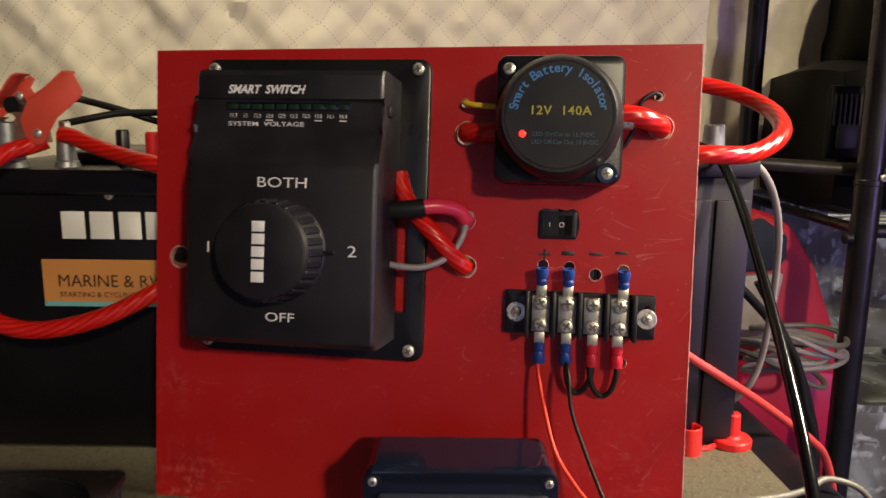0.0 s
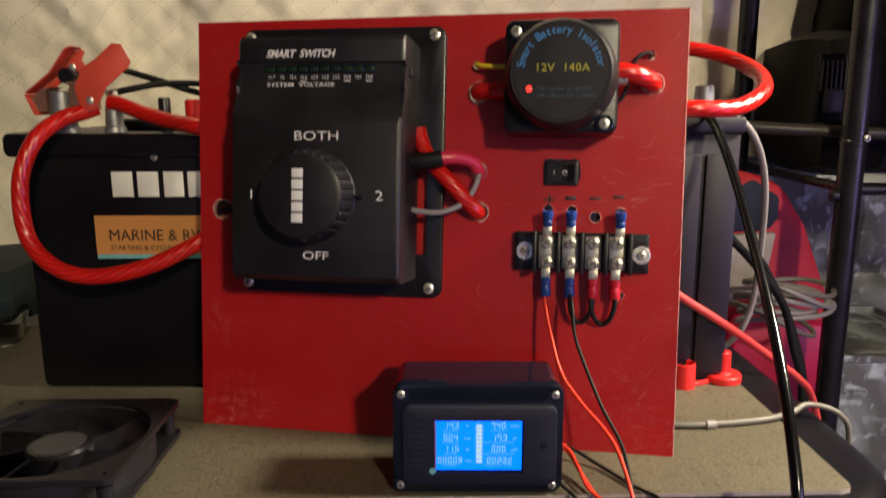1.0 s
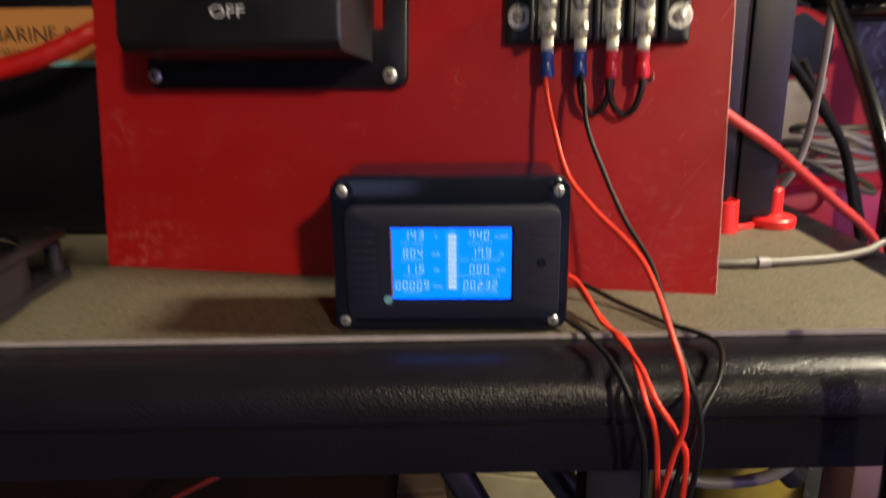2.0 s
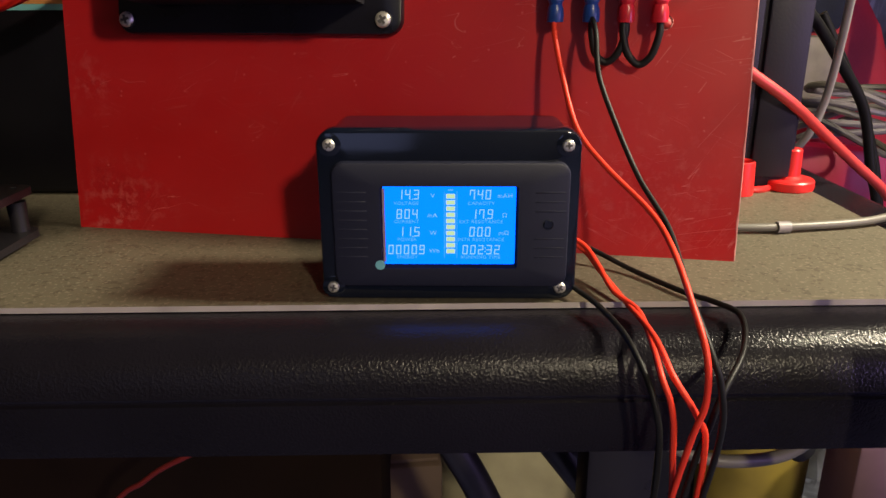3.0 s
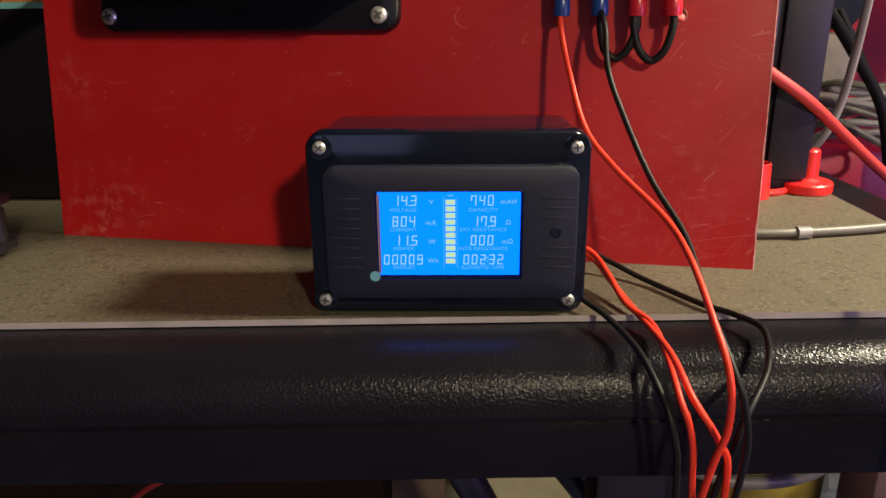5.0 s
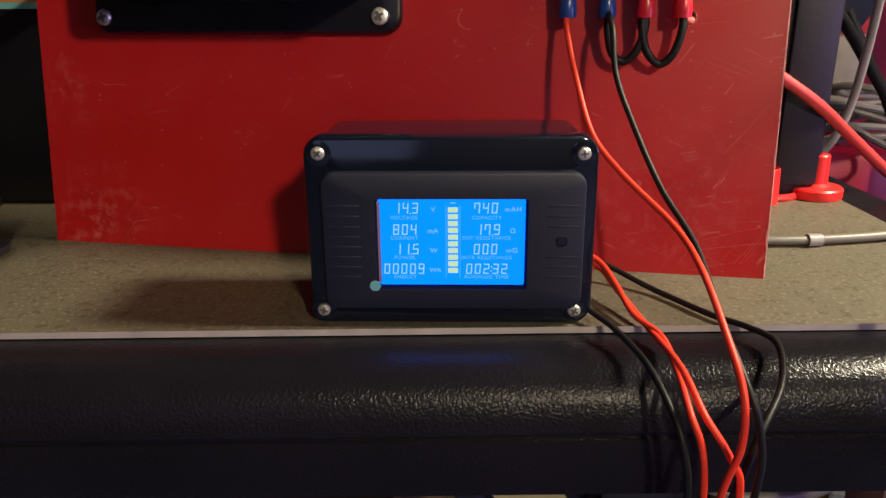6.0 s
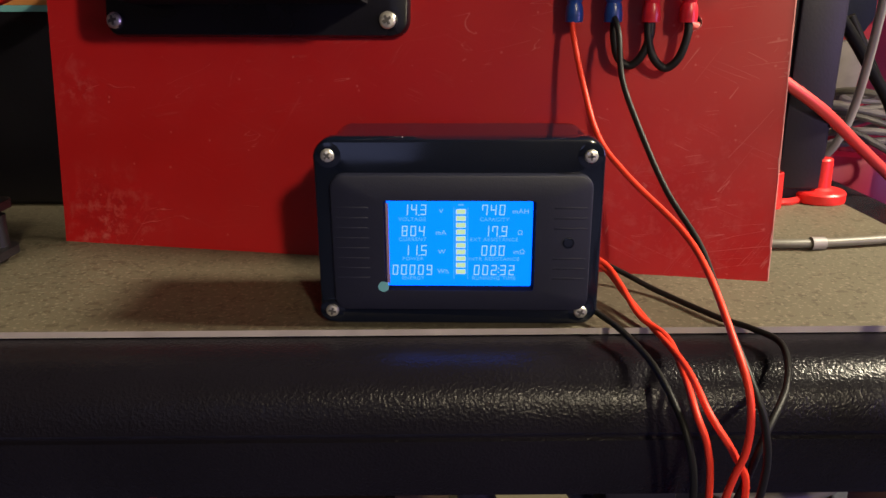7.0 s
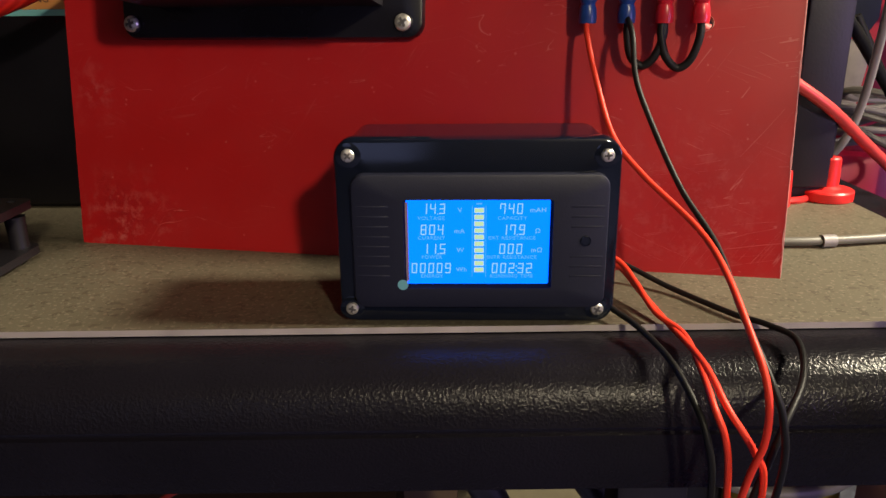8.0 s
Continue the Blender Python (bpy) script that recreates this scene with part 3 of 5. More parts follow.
# ---- hanging quilt behind ----
def quilt():
    b = bmesh.new()
    nx, nz = 330, 210
    x0, x1, z0, z1 = -1.3, 0.29, 0.2, 1.9
    vs = []
    for j in range(nz + 1):
        row = []
        for i in range(nx + 1):
            x, z = x0 + (x1 - x0) * i / nx, z0 + (z1 - z0) * j / nz
            d1, d2 = (x + z) * 23, (x - z) * 23
            puff = 0.0030 * abs(math.sin(math.pi * (d1 - 0.5))) * abs(math.sin(math.pi * (d2 - 0.5)))
            fold = 0.022 * noise.noise(Vector((x * 4.2 + 0.35 * z, z * 1.1, 3.1))) + 0.011 * noise.noise(Vector((x * 11 + z * 5, z * 5, 8.0))) + 0.0055 * noise.noise(Vector((x * 30 + z * 9, z * 22, 5.0))) + 0.0018 * noise.noise(Vector((x * 85, z * 70 + x * 20, 9.0)))
            deep = 0.030 * math.sin(x * 40) * max(0, (x - 0.20)) * 1.5
            row.append(b.verts.new((x, 0.52 - puff + fold + deep + 0.35 * max(0, x - 0.2), z)))
        vs.append(row)
    for j in range(nz):
        for i in range(nx):
            b.faces.new((vs[j][i], vs[j][i + 1], vs[j + 1][i + 1], vs[j + 1][i]))
    ext = bmesh.ops.extrude_face_region(b, geom=b.faces[:])
    bmesh.ops.translate(b, verts=[v for v in ext["geom"] if isinstance(v, bmesh.types.BMVert)], vec=(0, 0.006, 0))
    return tagged(part("hanging_quilt", b, "quilt"), "cream quilted blanket with dotted stitching hanging in folds", "blanket")


quilt()

# ---- red control board ----
BOARD = pose(-0.1926, 0.0975, 0.750, 0, 0, -9.06) @ pose(0, 0, 0, -8.3, 0, 0)


def on_board(u, w, out=0.0):
    """A pose on the board's front: u to the right, w up its face, out towards the viewer (millimetres)."""
    return BOARD @ Matrix.Translation((u / 1000, -out / 1000, w / 1000))


HOLES = [(13.7, 152.8, 6.4), (191.2, 250.5, 2.6), (192.8, 232.8, 6.6), (194.0, 182.0, 5.2), (194.5, 154.7, 6.0), (301.2, 255.4, 2.8),
         (302.9, 237.8, 6.4), (270.1, 153.0, 3.4), (286.4, 103.0, 3.0), (240.0, 157.5, 3.0), (255.2, 157.0, 3.0), (285.8, 156.0, 3.2), (165.0, 168.0, 16.0)]


def rough_hole(u, w, r):
    return [((u + (r + random.uniform(-0.25, 0.25)) * math.cos(a)) / 1000, (w + (r + random.uniform(-0.25, 0.25)) * math.sin(a)) / 1000)
            for a in [2 * math.pi * i / 22 for i in range(22)]]


e = empty("control_board", BOARD, "red painted hardboard control panel leaning back on batteries", "panel")
sheet = slab([(0, 0), (0.3238, 0), (0.3238, 0.2845), (-0.0045, 0.2815)], [rough_hole(*h) for h in HOLES[:-1]]
             + [[(0.2366, 0.1731), (0.2582, 0.1729), (0.2599, 0.1785), (0.2602, 0.1815), (0.2589, 0.1892), (0.2560, 0.1906), (0.2520, 0.1896), (0.2462, 0.1905), (0.2440, 0.1896), (0.2398, 0.1907), (0.2364, 0.1890)]], 0.0, 0.0042, 1)
part("panel_sheet", sheet, ["red", "raw"], e, smooth=False)
# pale torn paint round the drilled holes
for u, w, rad in HOLES[:-1]:
    ring = bmesh.new()
    loops = []
    for k, out in ((0, 0.0001), (1, 0.0004), (2, 0.0001)):
        loops.append([])
        for i in range(28):
            a = 2 * math.pi * i / 28
            width = 0.35 + 0.9 * max(0.0, 0.35 + noise.noise(Vector((u + 2.2 * math.cos(a), w + 2.2 * math.sin(a), 1.7))))
            rr = (rad + 0.05 + k * 0.5 * width * min(1.0, (rad / 6) ** 1.5)) / 1000
            loops[-1].append(ring.verts.new((u / 1000 + rr * math.cos(a), -out, w / 1000 + rr * math.sin(a))))
    for lo, hi in zip(loops, loops[1:]):
        for i in range(28):
            ring.faces.new((lo[i], lo[(i + 1) % 28], hi[(i + 1) % 28], hi[i]))
    part("hole_rim", ring, "raw", e, "pale torn paint round a drilled hole", smooth=False)
# worn pale rim along one upright edge
rim = bmesh.new()
rows = []
for i in range(121):
    w = 0.0004 + 0.2836 * i / 120
    wear = 0.0001 + 0.0008 * max(0.0, noise.noise(Vector((w * 90, 2.0, 0)))) + 0.0003 * random.random()
    rows.append([rim.verts.new(p) for p in ((0.3238 - wear, -0.00015, w), (0.3239, -0.0001, w), (0.3241, 0.0004, w), (0.3241, 0.0040, w))])
for a, b in zip(rows, rows[1:]):
    for k in range(3):
        rim.faces.new((a[k], a[k + 1], b[k + 1], b[k]))
part("worn_rim", rim, "worn_rim", e, "chipped pale board edge", smooth=False)
# pencil-fine marker signs over the terminals
part("marker_sign", box(0.0068, 0.0003, 0.0013, (0.2405, -0.0001, 0.1637), bm=box(0.0013, 0.0003, 0.0066, (0.2405, -0.0001, 0.1637))), "ink", e, "black marker plus sign")
for u, w, n in ((254.0, 164.9, 2.6), (269.6, 165.0, 1.6), (284.4, 166.2, 1.6)):
    part("marker_sign", box(0.0072, 0.0003, n / 1000, (u / 1000, -0.0001, w / 1000), 0.0001), "ink", e, "black marker minus sign")


# ---- battery selector switch ----
def selector_switch():
    e = empty("battery_selector_switch", on_board(100, 185), "black plastic battery selector switch with round knob", "switch")

    def L(u, w, out):
        return ((u - 100) / 1000, -out / 1000, (w - 185) / 1000)

    slot = [(x + 0.0568, z - 0.022) for x, z in outline(0.0072, 0.0745, 0.001)]
    part("mounting_flange", plate(0.1400, 0.1785, 0.007, [slot], -0.0052, -0.0002, 0.0014, c=(0.00125, 0.0010)), "satin", e)
    # cover: side section carried across the width
    prof = [(0.0045, 110), (0.050, 110), (0.0548, 113.5), (0.0556, 118), (0.0556, 206), (0.0545, 210), (0.0478, 226), (0.0466, 230), (0.0466, 243.2), (0.0455, 243.7), (0.0455, 244.3),
            (0.0470, 244.8), (0.0470, 257.5), (0.0450, 260.6), (0.0045, 261.5)]
    b = bmesh.new()
    a = [b.verts.new(L(46.5, w, o * 1000)) for o, w in prof]
    c = [b.verts.new(L(153.8, w, o * 1000)) for o, w in prof]
    n = len(prof)
    for i in range(n):
        b.faces.new((a[i], a[(i + 1) % n], c[(i + 1) % n], c[i]))
    caps = [b.faces.new(a), b.faces.new(c[::-1])]
    side = [ed for f in caps for ed in f.edges if max(v.co.y for v in ed.verts) < -0.006]
    bmesh.ops.bevel(b, geom=side, offset=0.0030, segments=3, profile=0.5, affect="EDGES")
    part("cover", b, "black", e)
    part("side_clip", box(0.0022, 0.006, 0.006, L(154.4, 240, 34), 0.0006), "black", e)
    # knob
    m = Matrix.Translation(L(98.3, 162.5, 55.5)) @ FRONT
    knob = part("knob", lathe([(0.0284, 0), (0.0284, 0.0012), (0.0274, 0.0022), (0.0252, 0.0185), (0.0244, 0.0205), (0.0226, 0.0212), (0, 0.0212)], 64, m), "black", e, "ribbed round black knob")
    for i in range(28):
        ang = 2 * math.pi * i / 28
        g = box(0.0020, 0.0040, 0.0155, (0, 0, 0), 0.0006, 1)
        g.transform(m @ Matrix.Rotation(ang, 4, "Z") @ Matrix.Translation((0.0263, 0, 0.0104)) @ Matrix.Rotation(radians(-8.5), 4, "Y"))
        part("grip_rib", g, "satin", knob)
    g = box(0.006, 0.0018, 0.004, (0.0305, 0, 0.002), 0.0005)
    g.transform(m)
    part("pointer", g, "satin", knob)
    # five plain white blocks in place of the maker's name, one over the other
    for i in range(5):
        part("name_block", box(0.0068, 0.0003, 0.0054, L(97.5, 162.5 - 13 + 6.5 * i, 77.0), 0.0001), "white", knob, "plain white printed block")
    # voltage display
    part("display_slot", box(0.071, 0.0012, 0.0044, L(100, 240.6, 46.5), 0.0003), "gloss", e)
    for i in range(10):
        part("indicator_lamp", box(0.0056, 0.001, 0.0026, L(68.5 + 7.0 * i, 240.4, 47.0), 0.0002), "green_led", e, "unlit green indicator")
    lettering("SMART  SWITCH", 0.0064, "white", e, L(87.3, 249.6, 47.15), shear=0.3, bold=0.00018, wide=0.92)
    for i, s in enumerate(("11.7", "12", "12.3", "12.6", "12.9", "13.2", "13.5", "13.8", "14.1", "14.4")):
        lettering(s, 0.0031, "white", e, L(68.8 + 6.95 * i, 235.4, 46.75), wide=0.85)
    for i in (3, 7, 9):
        part("underline", box(0.0042, 0.0002, 0.0006, L(68.8 + 6.95 * i, 233.1, 46.7)), "white", e)
    lettering("SYSTEM  VOLTAGE", 0.0033, "white", e, L(87.7, 230.9, 46.85), wide=1.58, bold=0.00003)
    lettering("BOTH", 0.0078, "white", e, L(101.3, 198.6, 55.75), wide=1.38)
    lettering("OFF", 0.0070, "white", e, L(101.7, 126.1, 55.75), wide=1.38)
    lettering("1", 0.0085, "white", e, L(60.0, 162.6, 55.75), bold=0.0001)
    lettering("2", 0.0085, "white", e, L(141.0, 163.0, 55.75), wide=1.3)
    for u, w, t in ((163.7, 269.0, 10), (162.8, 103.2, 30), (37.0, 269.0, 50), (36.4, 103.2, 15)):
        part("screw_washer", lathe([(0.0042, 0), (0.0042, 0.0006), (0.0036, 0.0009)], 20, Matrix.Translation(L(u, w, 5.1)) @ FRONT), "satin", e)
        screw(e, L(u, w, 5.9), 0.0036, t)


selector_switch()


# ---- round battery isolator ----
def isolator():
    e = empty("battery_isolator", on_board(246, 238), "black square battery isolator with round printed lid", "relay")
    part("base", plate(0.0685, 0.0685, 0.006, [], -0.030, -0.0005, 0.0022), "satin", e)
    m = Matrix.Translation((0, -0.0295, 0)) @ FRONT
    b = lathe([(0.0341, -0.010), (0.0338, 0.001), (0.0328, 0.0075), (0.0314, 0.0115), (0.0302, 0.0140), (0.0294, 0.0150), (0.0282, 0.0150), (0.0280, 0.0146), (0.0276, 0.0146), (0.0274, 0.0150), (0, 0.0150)], 72, m)
    part("round_lid", b, "black", e)
    for sx, sz, t in ((-27.3, 26.3, 35), (26.3, -28.8, 15)):
        part("screw_well", lathe([(0.0056, 0), (0.0056, 0.0008), (0.0050, 0.0012)], 24, Matrix.Translation((sx / 1000, -0.030, sz / 1000)) @ FRONT), "gloss", e)
        screw(e, (sx / 1000, -0.0311, sz / 1000), 0.0033, t)
    words = "Smart Battery Isolator"
    span = radians(172)
    for i, ch in enumerate(words):
        if ch == " ":
            continue
        a = math.pi / 2 + span / 2 - span * (i + 0.5) / len(words)
        lettering(ch, 0.0068, "blue_print", e, (0.0232 * math.cos(a), -0.0446, 0.0232 * math.sin(a) + 0.001), turn=math.degrees(a) - 90, bold=0.0001, name="letter")
    lettering("12V  140A", 0.0064, "yellow_print", e, (0.0008, -0.0446, 0.0022), wide=1.05, bold=0.0001, spacing=1.1)
    lettering("LED On:Cut to 13.3VDC", 0.0031, "dim_print", e, (0.0030, -0.0446, -0.0100), wide=1.0)
    lettering("LED Off:Cut Out 12.8VDC", 0.0031, "dim_print", e, (0.0037, -0.0446, -0.0140), wide=1.0)
    part("status_led", lathe([(0.0018, 0), (0.0018, 0.0005), (0.001, 0.0012), (0, 0.0014)], 16, Matrix.Translation((-0.0182, -0.0444, -0.0100)) @ FRONT), "led_red", e, "glowing red status light")
    part("side_stud", lathe([(0.0046, 0), (0.0046, 0.006), (0.003, 0.0065), (0.003, 0.010)], 20, Matrix.Translation((0.034, -0.016, 0.001)) @ Matrix.Rotation(radians(90), 4, "Y")), "steel", e)


isolator()


# ---- rocker switch ----
def rocker():
    e = empty("rocker_switch", on_board(247.6, 181.0), "small black rocker switch in a rough cut-out", "switch")
    part("bezel", plate(0.0215, 0.0158, 0.0010, [outline(0.0165, 0.0112, 0.0004)], -0.0022, -0.0001, 0.0005), "satin", e)
    b = bmesh.new()
    pr = [(-0.0081, -0.0016), (-0.0081, -0.0022), (0.0005, -0.0028), (0.0040, -0.0036), (0.0081, -0.0062), (0.0081, -0.0016)]
    lo = [b.verts.new((x, y, -0.0054)) for x, y in pr]
    hi = [b.verts.new((x, y, 0.0054)) for x, y in pr]
    for i in range(len(pr)):
        b.faces.new((lo[i], lo[(i + 1) % len(pr)], hi[(i + 1) % len(pr)], hi[i]))
    b.faces.new(lo), b.faces.new(hi[::-1])
    part("rocker", b, "black", e, smooth=False)
    part("housing", box(0.0190, 0.016, 0.0125, (0, 0.0075, 0)), "black", e)
    lettering("I", 0.0036, "white", e, (-0.0046, -0.0031, 0), name="mark")
    lettering("O", 0.0042, "white", e, (0.0022, -0.0037, 0), name="mark")


rocker()


# ---- terminal strip ----
def terminal_strip():
    e = empty("terminal_strip", on_board(261.5, 130.4) @ pose(0, 0, 0, 0, 0.0, 0), "black four-way barrier terminal strip with zinc screws", "terminal strip")

    def L(u, w, out):
        return ((u - 261.5) / 1000, -out / 1000, (w - 130.4) / 1000)

    ears = [[(x + dx, z) for x, z in outline(0.0042, 0.013, 0.002)] for dx in (-0.0357, 0.0375)]
    part("base", plate(0.0848, 0.0250, 0.0012, ears, -0.0048, -0.0002, 0.0006), "satin", e)
    part("raised_bed", box(0.0610, 0.0045, 0.0215, L(262, 130.4, 7.0), 0.0006), "satin", e)
    for u in (232.3, 247.2, 261.9, 276.6, 291.7):
        part("barrier", box(0.0024, 0.0125, 0.0262, L(u, 130.4, 10.4), 0.0006), "black", e)
    for u in (240.0, 254.8, 269.2, 284.0):
        part("contact_plate", box(0.0100, 0.0010, 0.0205, L(u, 130.4, 9.7), 0.0003), "tin", e, "flat grey metal contact")
        for w, t in ((136.8, random.uniform(0, 90)), (124.2, random.uniform(0, 90))):
            if (u, w) != (269.2, 136.8):
                part("ring_tab", lathe([(0.0042, 0), (0.0042, 0.0008)], 20, Matrix.Translation(L(u, w, 10.3)) @ FRONT), "tin", e)
            screw(e, L(u, w, 11.4), 0.0041, t)
    for u, w in ((225.8, 130.3), (299.1, 129.6)):
        part("washer", lathe([(0.0057, 0), (0.0057, 0.0009), (0.0053, 0.0011)], 28, Matrix.Translation(L(u, w, 4.9)) @ FRONT), "steel", e, "bright zinc washer")
        screw(e, L(u, w, 6.2), 0.0030, 30)


terminal_strip()


# ---- crimped terminals and their wires on the strip ----
def crimp(u, w0, w1, mat, colour):
    """A vinyl-sleeved crimp terminal along the board, from its tab at w0 to its wire end at w1."""
    e = empty("crimp_terminal", on_board(u, w0, 11), colour + " vinyl crimp terminal screwed to the strip", "terminal", "crimp terminals on the strip")
    s = 1 if w1 > w0 else -1
    part("tab", box(0.0058, 0.0010, 0.0065, (0, 0.0002, s * 0.0030), 0.0003), "tin", e)
    n = abs(w1 - w0) / 1000
    m = Matrix.Translation((0, 0.0005, s * 0.0055)) @ Matrix.Rotation(radians(0 if s > 0 else 180), 4, "X") @ Matrix.Rotation(radians(10), 4, "X")
    k = n - 0.0055
    part("sleeve", lathe([(0.0020, 0), (0.0030, 0.0006), (0.0033, k * 0.30), (0.0027, k * 0.42), (0.0033, k * 0.55), (0.0036, k * 0.8), (0.0035, k), (0.0022, k), (0.0020, k - 0.002)], 18, m), mat, e)


for u in (240.0, 254.8, 285.2):
    crimp(u, 141.0, 156.5, "blue_sleeve", "blue")
for u, mat, colour in ((239.7, "blue_sleeve", "blue"), (254.8, "blue_sleeve", "blue"), (269.4, "red_sleeve", "red"), (283.2, "red_sleeve", "red")):
    crimp(u, 119.8, 102.0, mat, colour)


def board_points(rows):
    return [on_board(*r).translation for r in rows]


wire("jumper_wire", board_points([(255.4, 104, 9), (255.6, 97, 9), (257.5, 89, 8), (262, 85.6, 7), (266.5, 89, 8), (269.4, 97, 9), (269.4, 104, 9)]), 0.0016, "black_wire", "short black jumper wire between two terminals", "wire")
wire("jumper_wire", board_points([(268.6, 104, 9.5), (268.6, 97, 9.5), (271, 89, 8.5), (276, 84.8, 7), (280.8, 88.5, 8), (283.4, 97, 9), (283.4, 104, 9)]), 0.0016, "black_wire", "short black jumper wire between two terminals", "wire")

# ---- cables through the board ----
wire("red_power_cable", board_points([(193.5, 154.5, -14), (193.5, 155, 3), (187, 162, 9), (178, 172, 12), (166, 184, 11), (158, 196, 8), (154, 208, 6)]), 0.0052, "cable", "clear red stranded cable from the switch into the board", seg=16)
wire("crimson_cable", board_points([(193.5, 181, -14), (194, 182, 3), (190, 187.2, 10), (182, 189.2, 16), (172, 188.5, 20), (162, 187, 22), (150, 186, 22)]), 0.0043, "pink_wire", "crimson insulated cable looping out of a board hole", seg=18)
wire("heat_shrink", board_points([(172.5, 188.4, 20), (168, 187.5, 21), (160, 186.6, 22), (150, 185.8, 22)]), 0.0053, "black_wire", "black heat-shrink sleeve on the crimson cable", "sleeve", seg=18)
wire("grey_wire", board_points([(194.5, 180, -10), (194.6, 179.5, 4), (193, 172, 8), (188, 163, 10), (180, 157, 13), (170, 154, 17), (158, 154.5, 20), (150, 156, 20)]), 0.0019, "grey_wire", "thin grey wire curving into a board hole", "wire")
wire("black_cable", board_points([(13.7, 153, -12), (14.5, 153, 2), (22, 153, 7), (34, 153.5, 11), (50, 154, 12)]), 0.0036, "black_wire", "black cable from the selector switch into the board", seg=18)
wire("yellow_wire", board_points([(191.2, 250.5, -8), (191.2, 250.4, 3), (194, 249.2, 6.5), (202, 247.8, 9), (216, 247.0, 10)]), 0.0016, "yellow_wire", "thin yellow wire from a board hole to the isolator", "wire")
wire("red_power_cable", board_points([(192.6, 232.8, -14), (193.2, 232.8, 3), (200, 232.5, 9), (208, 232.8, 12), (218, 233, 13)]), 0.0056, "cable", "clear red stranded cable entering the isolator", seg=16)
wire("red_power_cable", board_points([(303.2, 237.6, -14), (302.6, 237.8, 3), (297, 239.5, 11), (290, 241.2, 16), (282, 242.5, 17), (276, 243, 17)]), 0.0056, "cable", "clear red stranded cable from isolator through the board", seg=16)
wire("black_wire", board_points([(301.2, 255.6, -8), (301, 255.4, 3), (297, 255.8, 6), (291, 251, 8), (288, 243, 6), (286.5, 234, 4), (282, 226, 6), (274, 224, 8)]), 0.0012, "black_wire", "thin black wire curling behind the isolator", "wire")

# ---- battery meter in its box ----
def seven_segment(text, height, parent, at_, mat="lcd_text"):
    """Slanted seven-segment figures, one small mesh a figure; at_ is their left middle."""
    segs = {"0": "abcdef", "1": "bc", "2": "abged", "3": "abgcd", "4": "fgbc", "5": "afgcd", "6": "afgedc", "7": "abcf", "8": "abcdefg", "9": "abcdfg"}
    w, t = height * 0.52, height * 0.095
    xs, zs = (0, t, w - t, w), (0, t, height / 2 - t / 2, height / 2 + t / 2, height - t, height)
    cells = {"a": ((0, 4), (1, 4), (2, 4)), "g": ((0, 2), (1, 2), (2, 2)), "d": ((0, 0), (1, 0), (2, 0)), "f": ((0, 2), (0, 3), (0, 4)), "b": ((2, 2), (2, 3), (2, 4)), "e": ((0, 0), (0, 1), (0, 2)), "c": ((2, 0), (2, 1), (2, 2))}
    lean = Matrix(((1, 0, 0.06, 0), (0, 1, 0, 0), (0, 0, 1, 0), (0, 0, 0, 1)))
    x = 0.0
    for ch in text:
        b = bmesh.new()
        if ch in ".:":
            for k in ((0,) if ch == "." else (height * 0.3, height * 0.7)):
                box(t * 1.1, 0.00012, t * 1.1, (x - w * 0.16, 0, k), bm=b)
            x += w * 0.12
        else:
            grid = {}
            for i, j in sorted({c for s in segs[ch] for c in cells[s]}):
                quad = []
                for p, q in ((i, j), (i + 1, j), (i + 1, j + 1), (i, j + 1)):
                    if (p, q) not in grid:
                        grid[p, q] = b.verts.new((x + xs[p], 0, zs[q]))
                    quad.append(grid[p, q])
                b.faces.new(quad)
            ext = bmesh.ops.extrude_face_region(b, geom=b.faces[:], use_keep_orig=True)
            bmesh.ops.translate(b, verts=[v for v in ext["geom"] if isinstance(v, bmesh.types.BMVert)], vec=(0, 0.0001, 0))
            x += w * 1.55
        b.transform(Matrix.Translation(at_) @ Matrix.Translation((0, 0, -height / 2)) @ lean)
        part("digit", b, mat, parent, smooth=False)


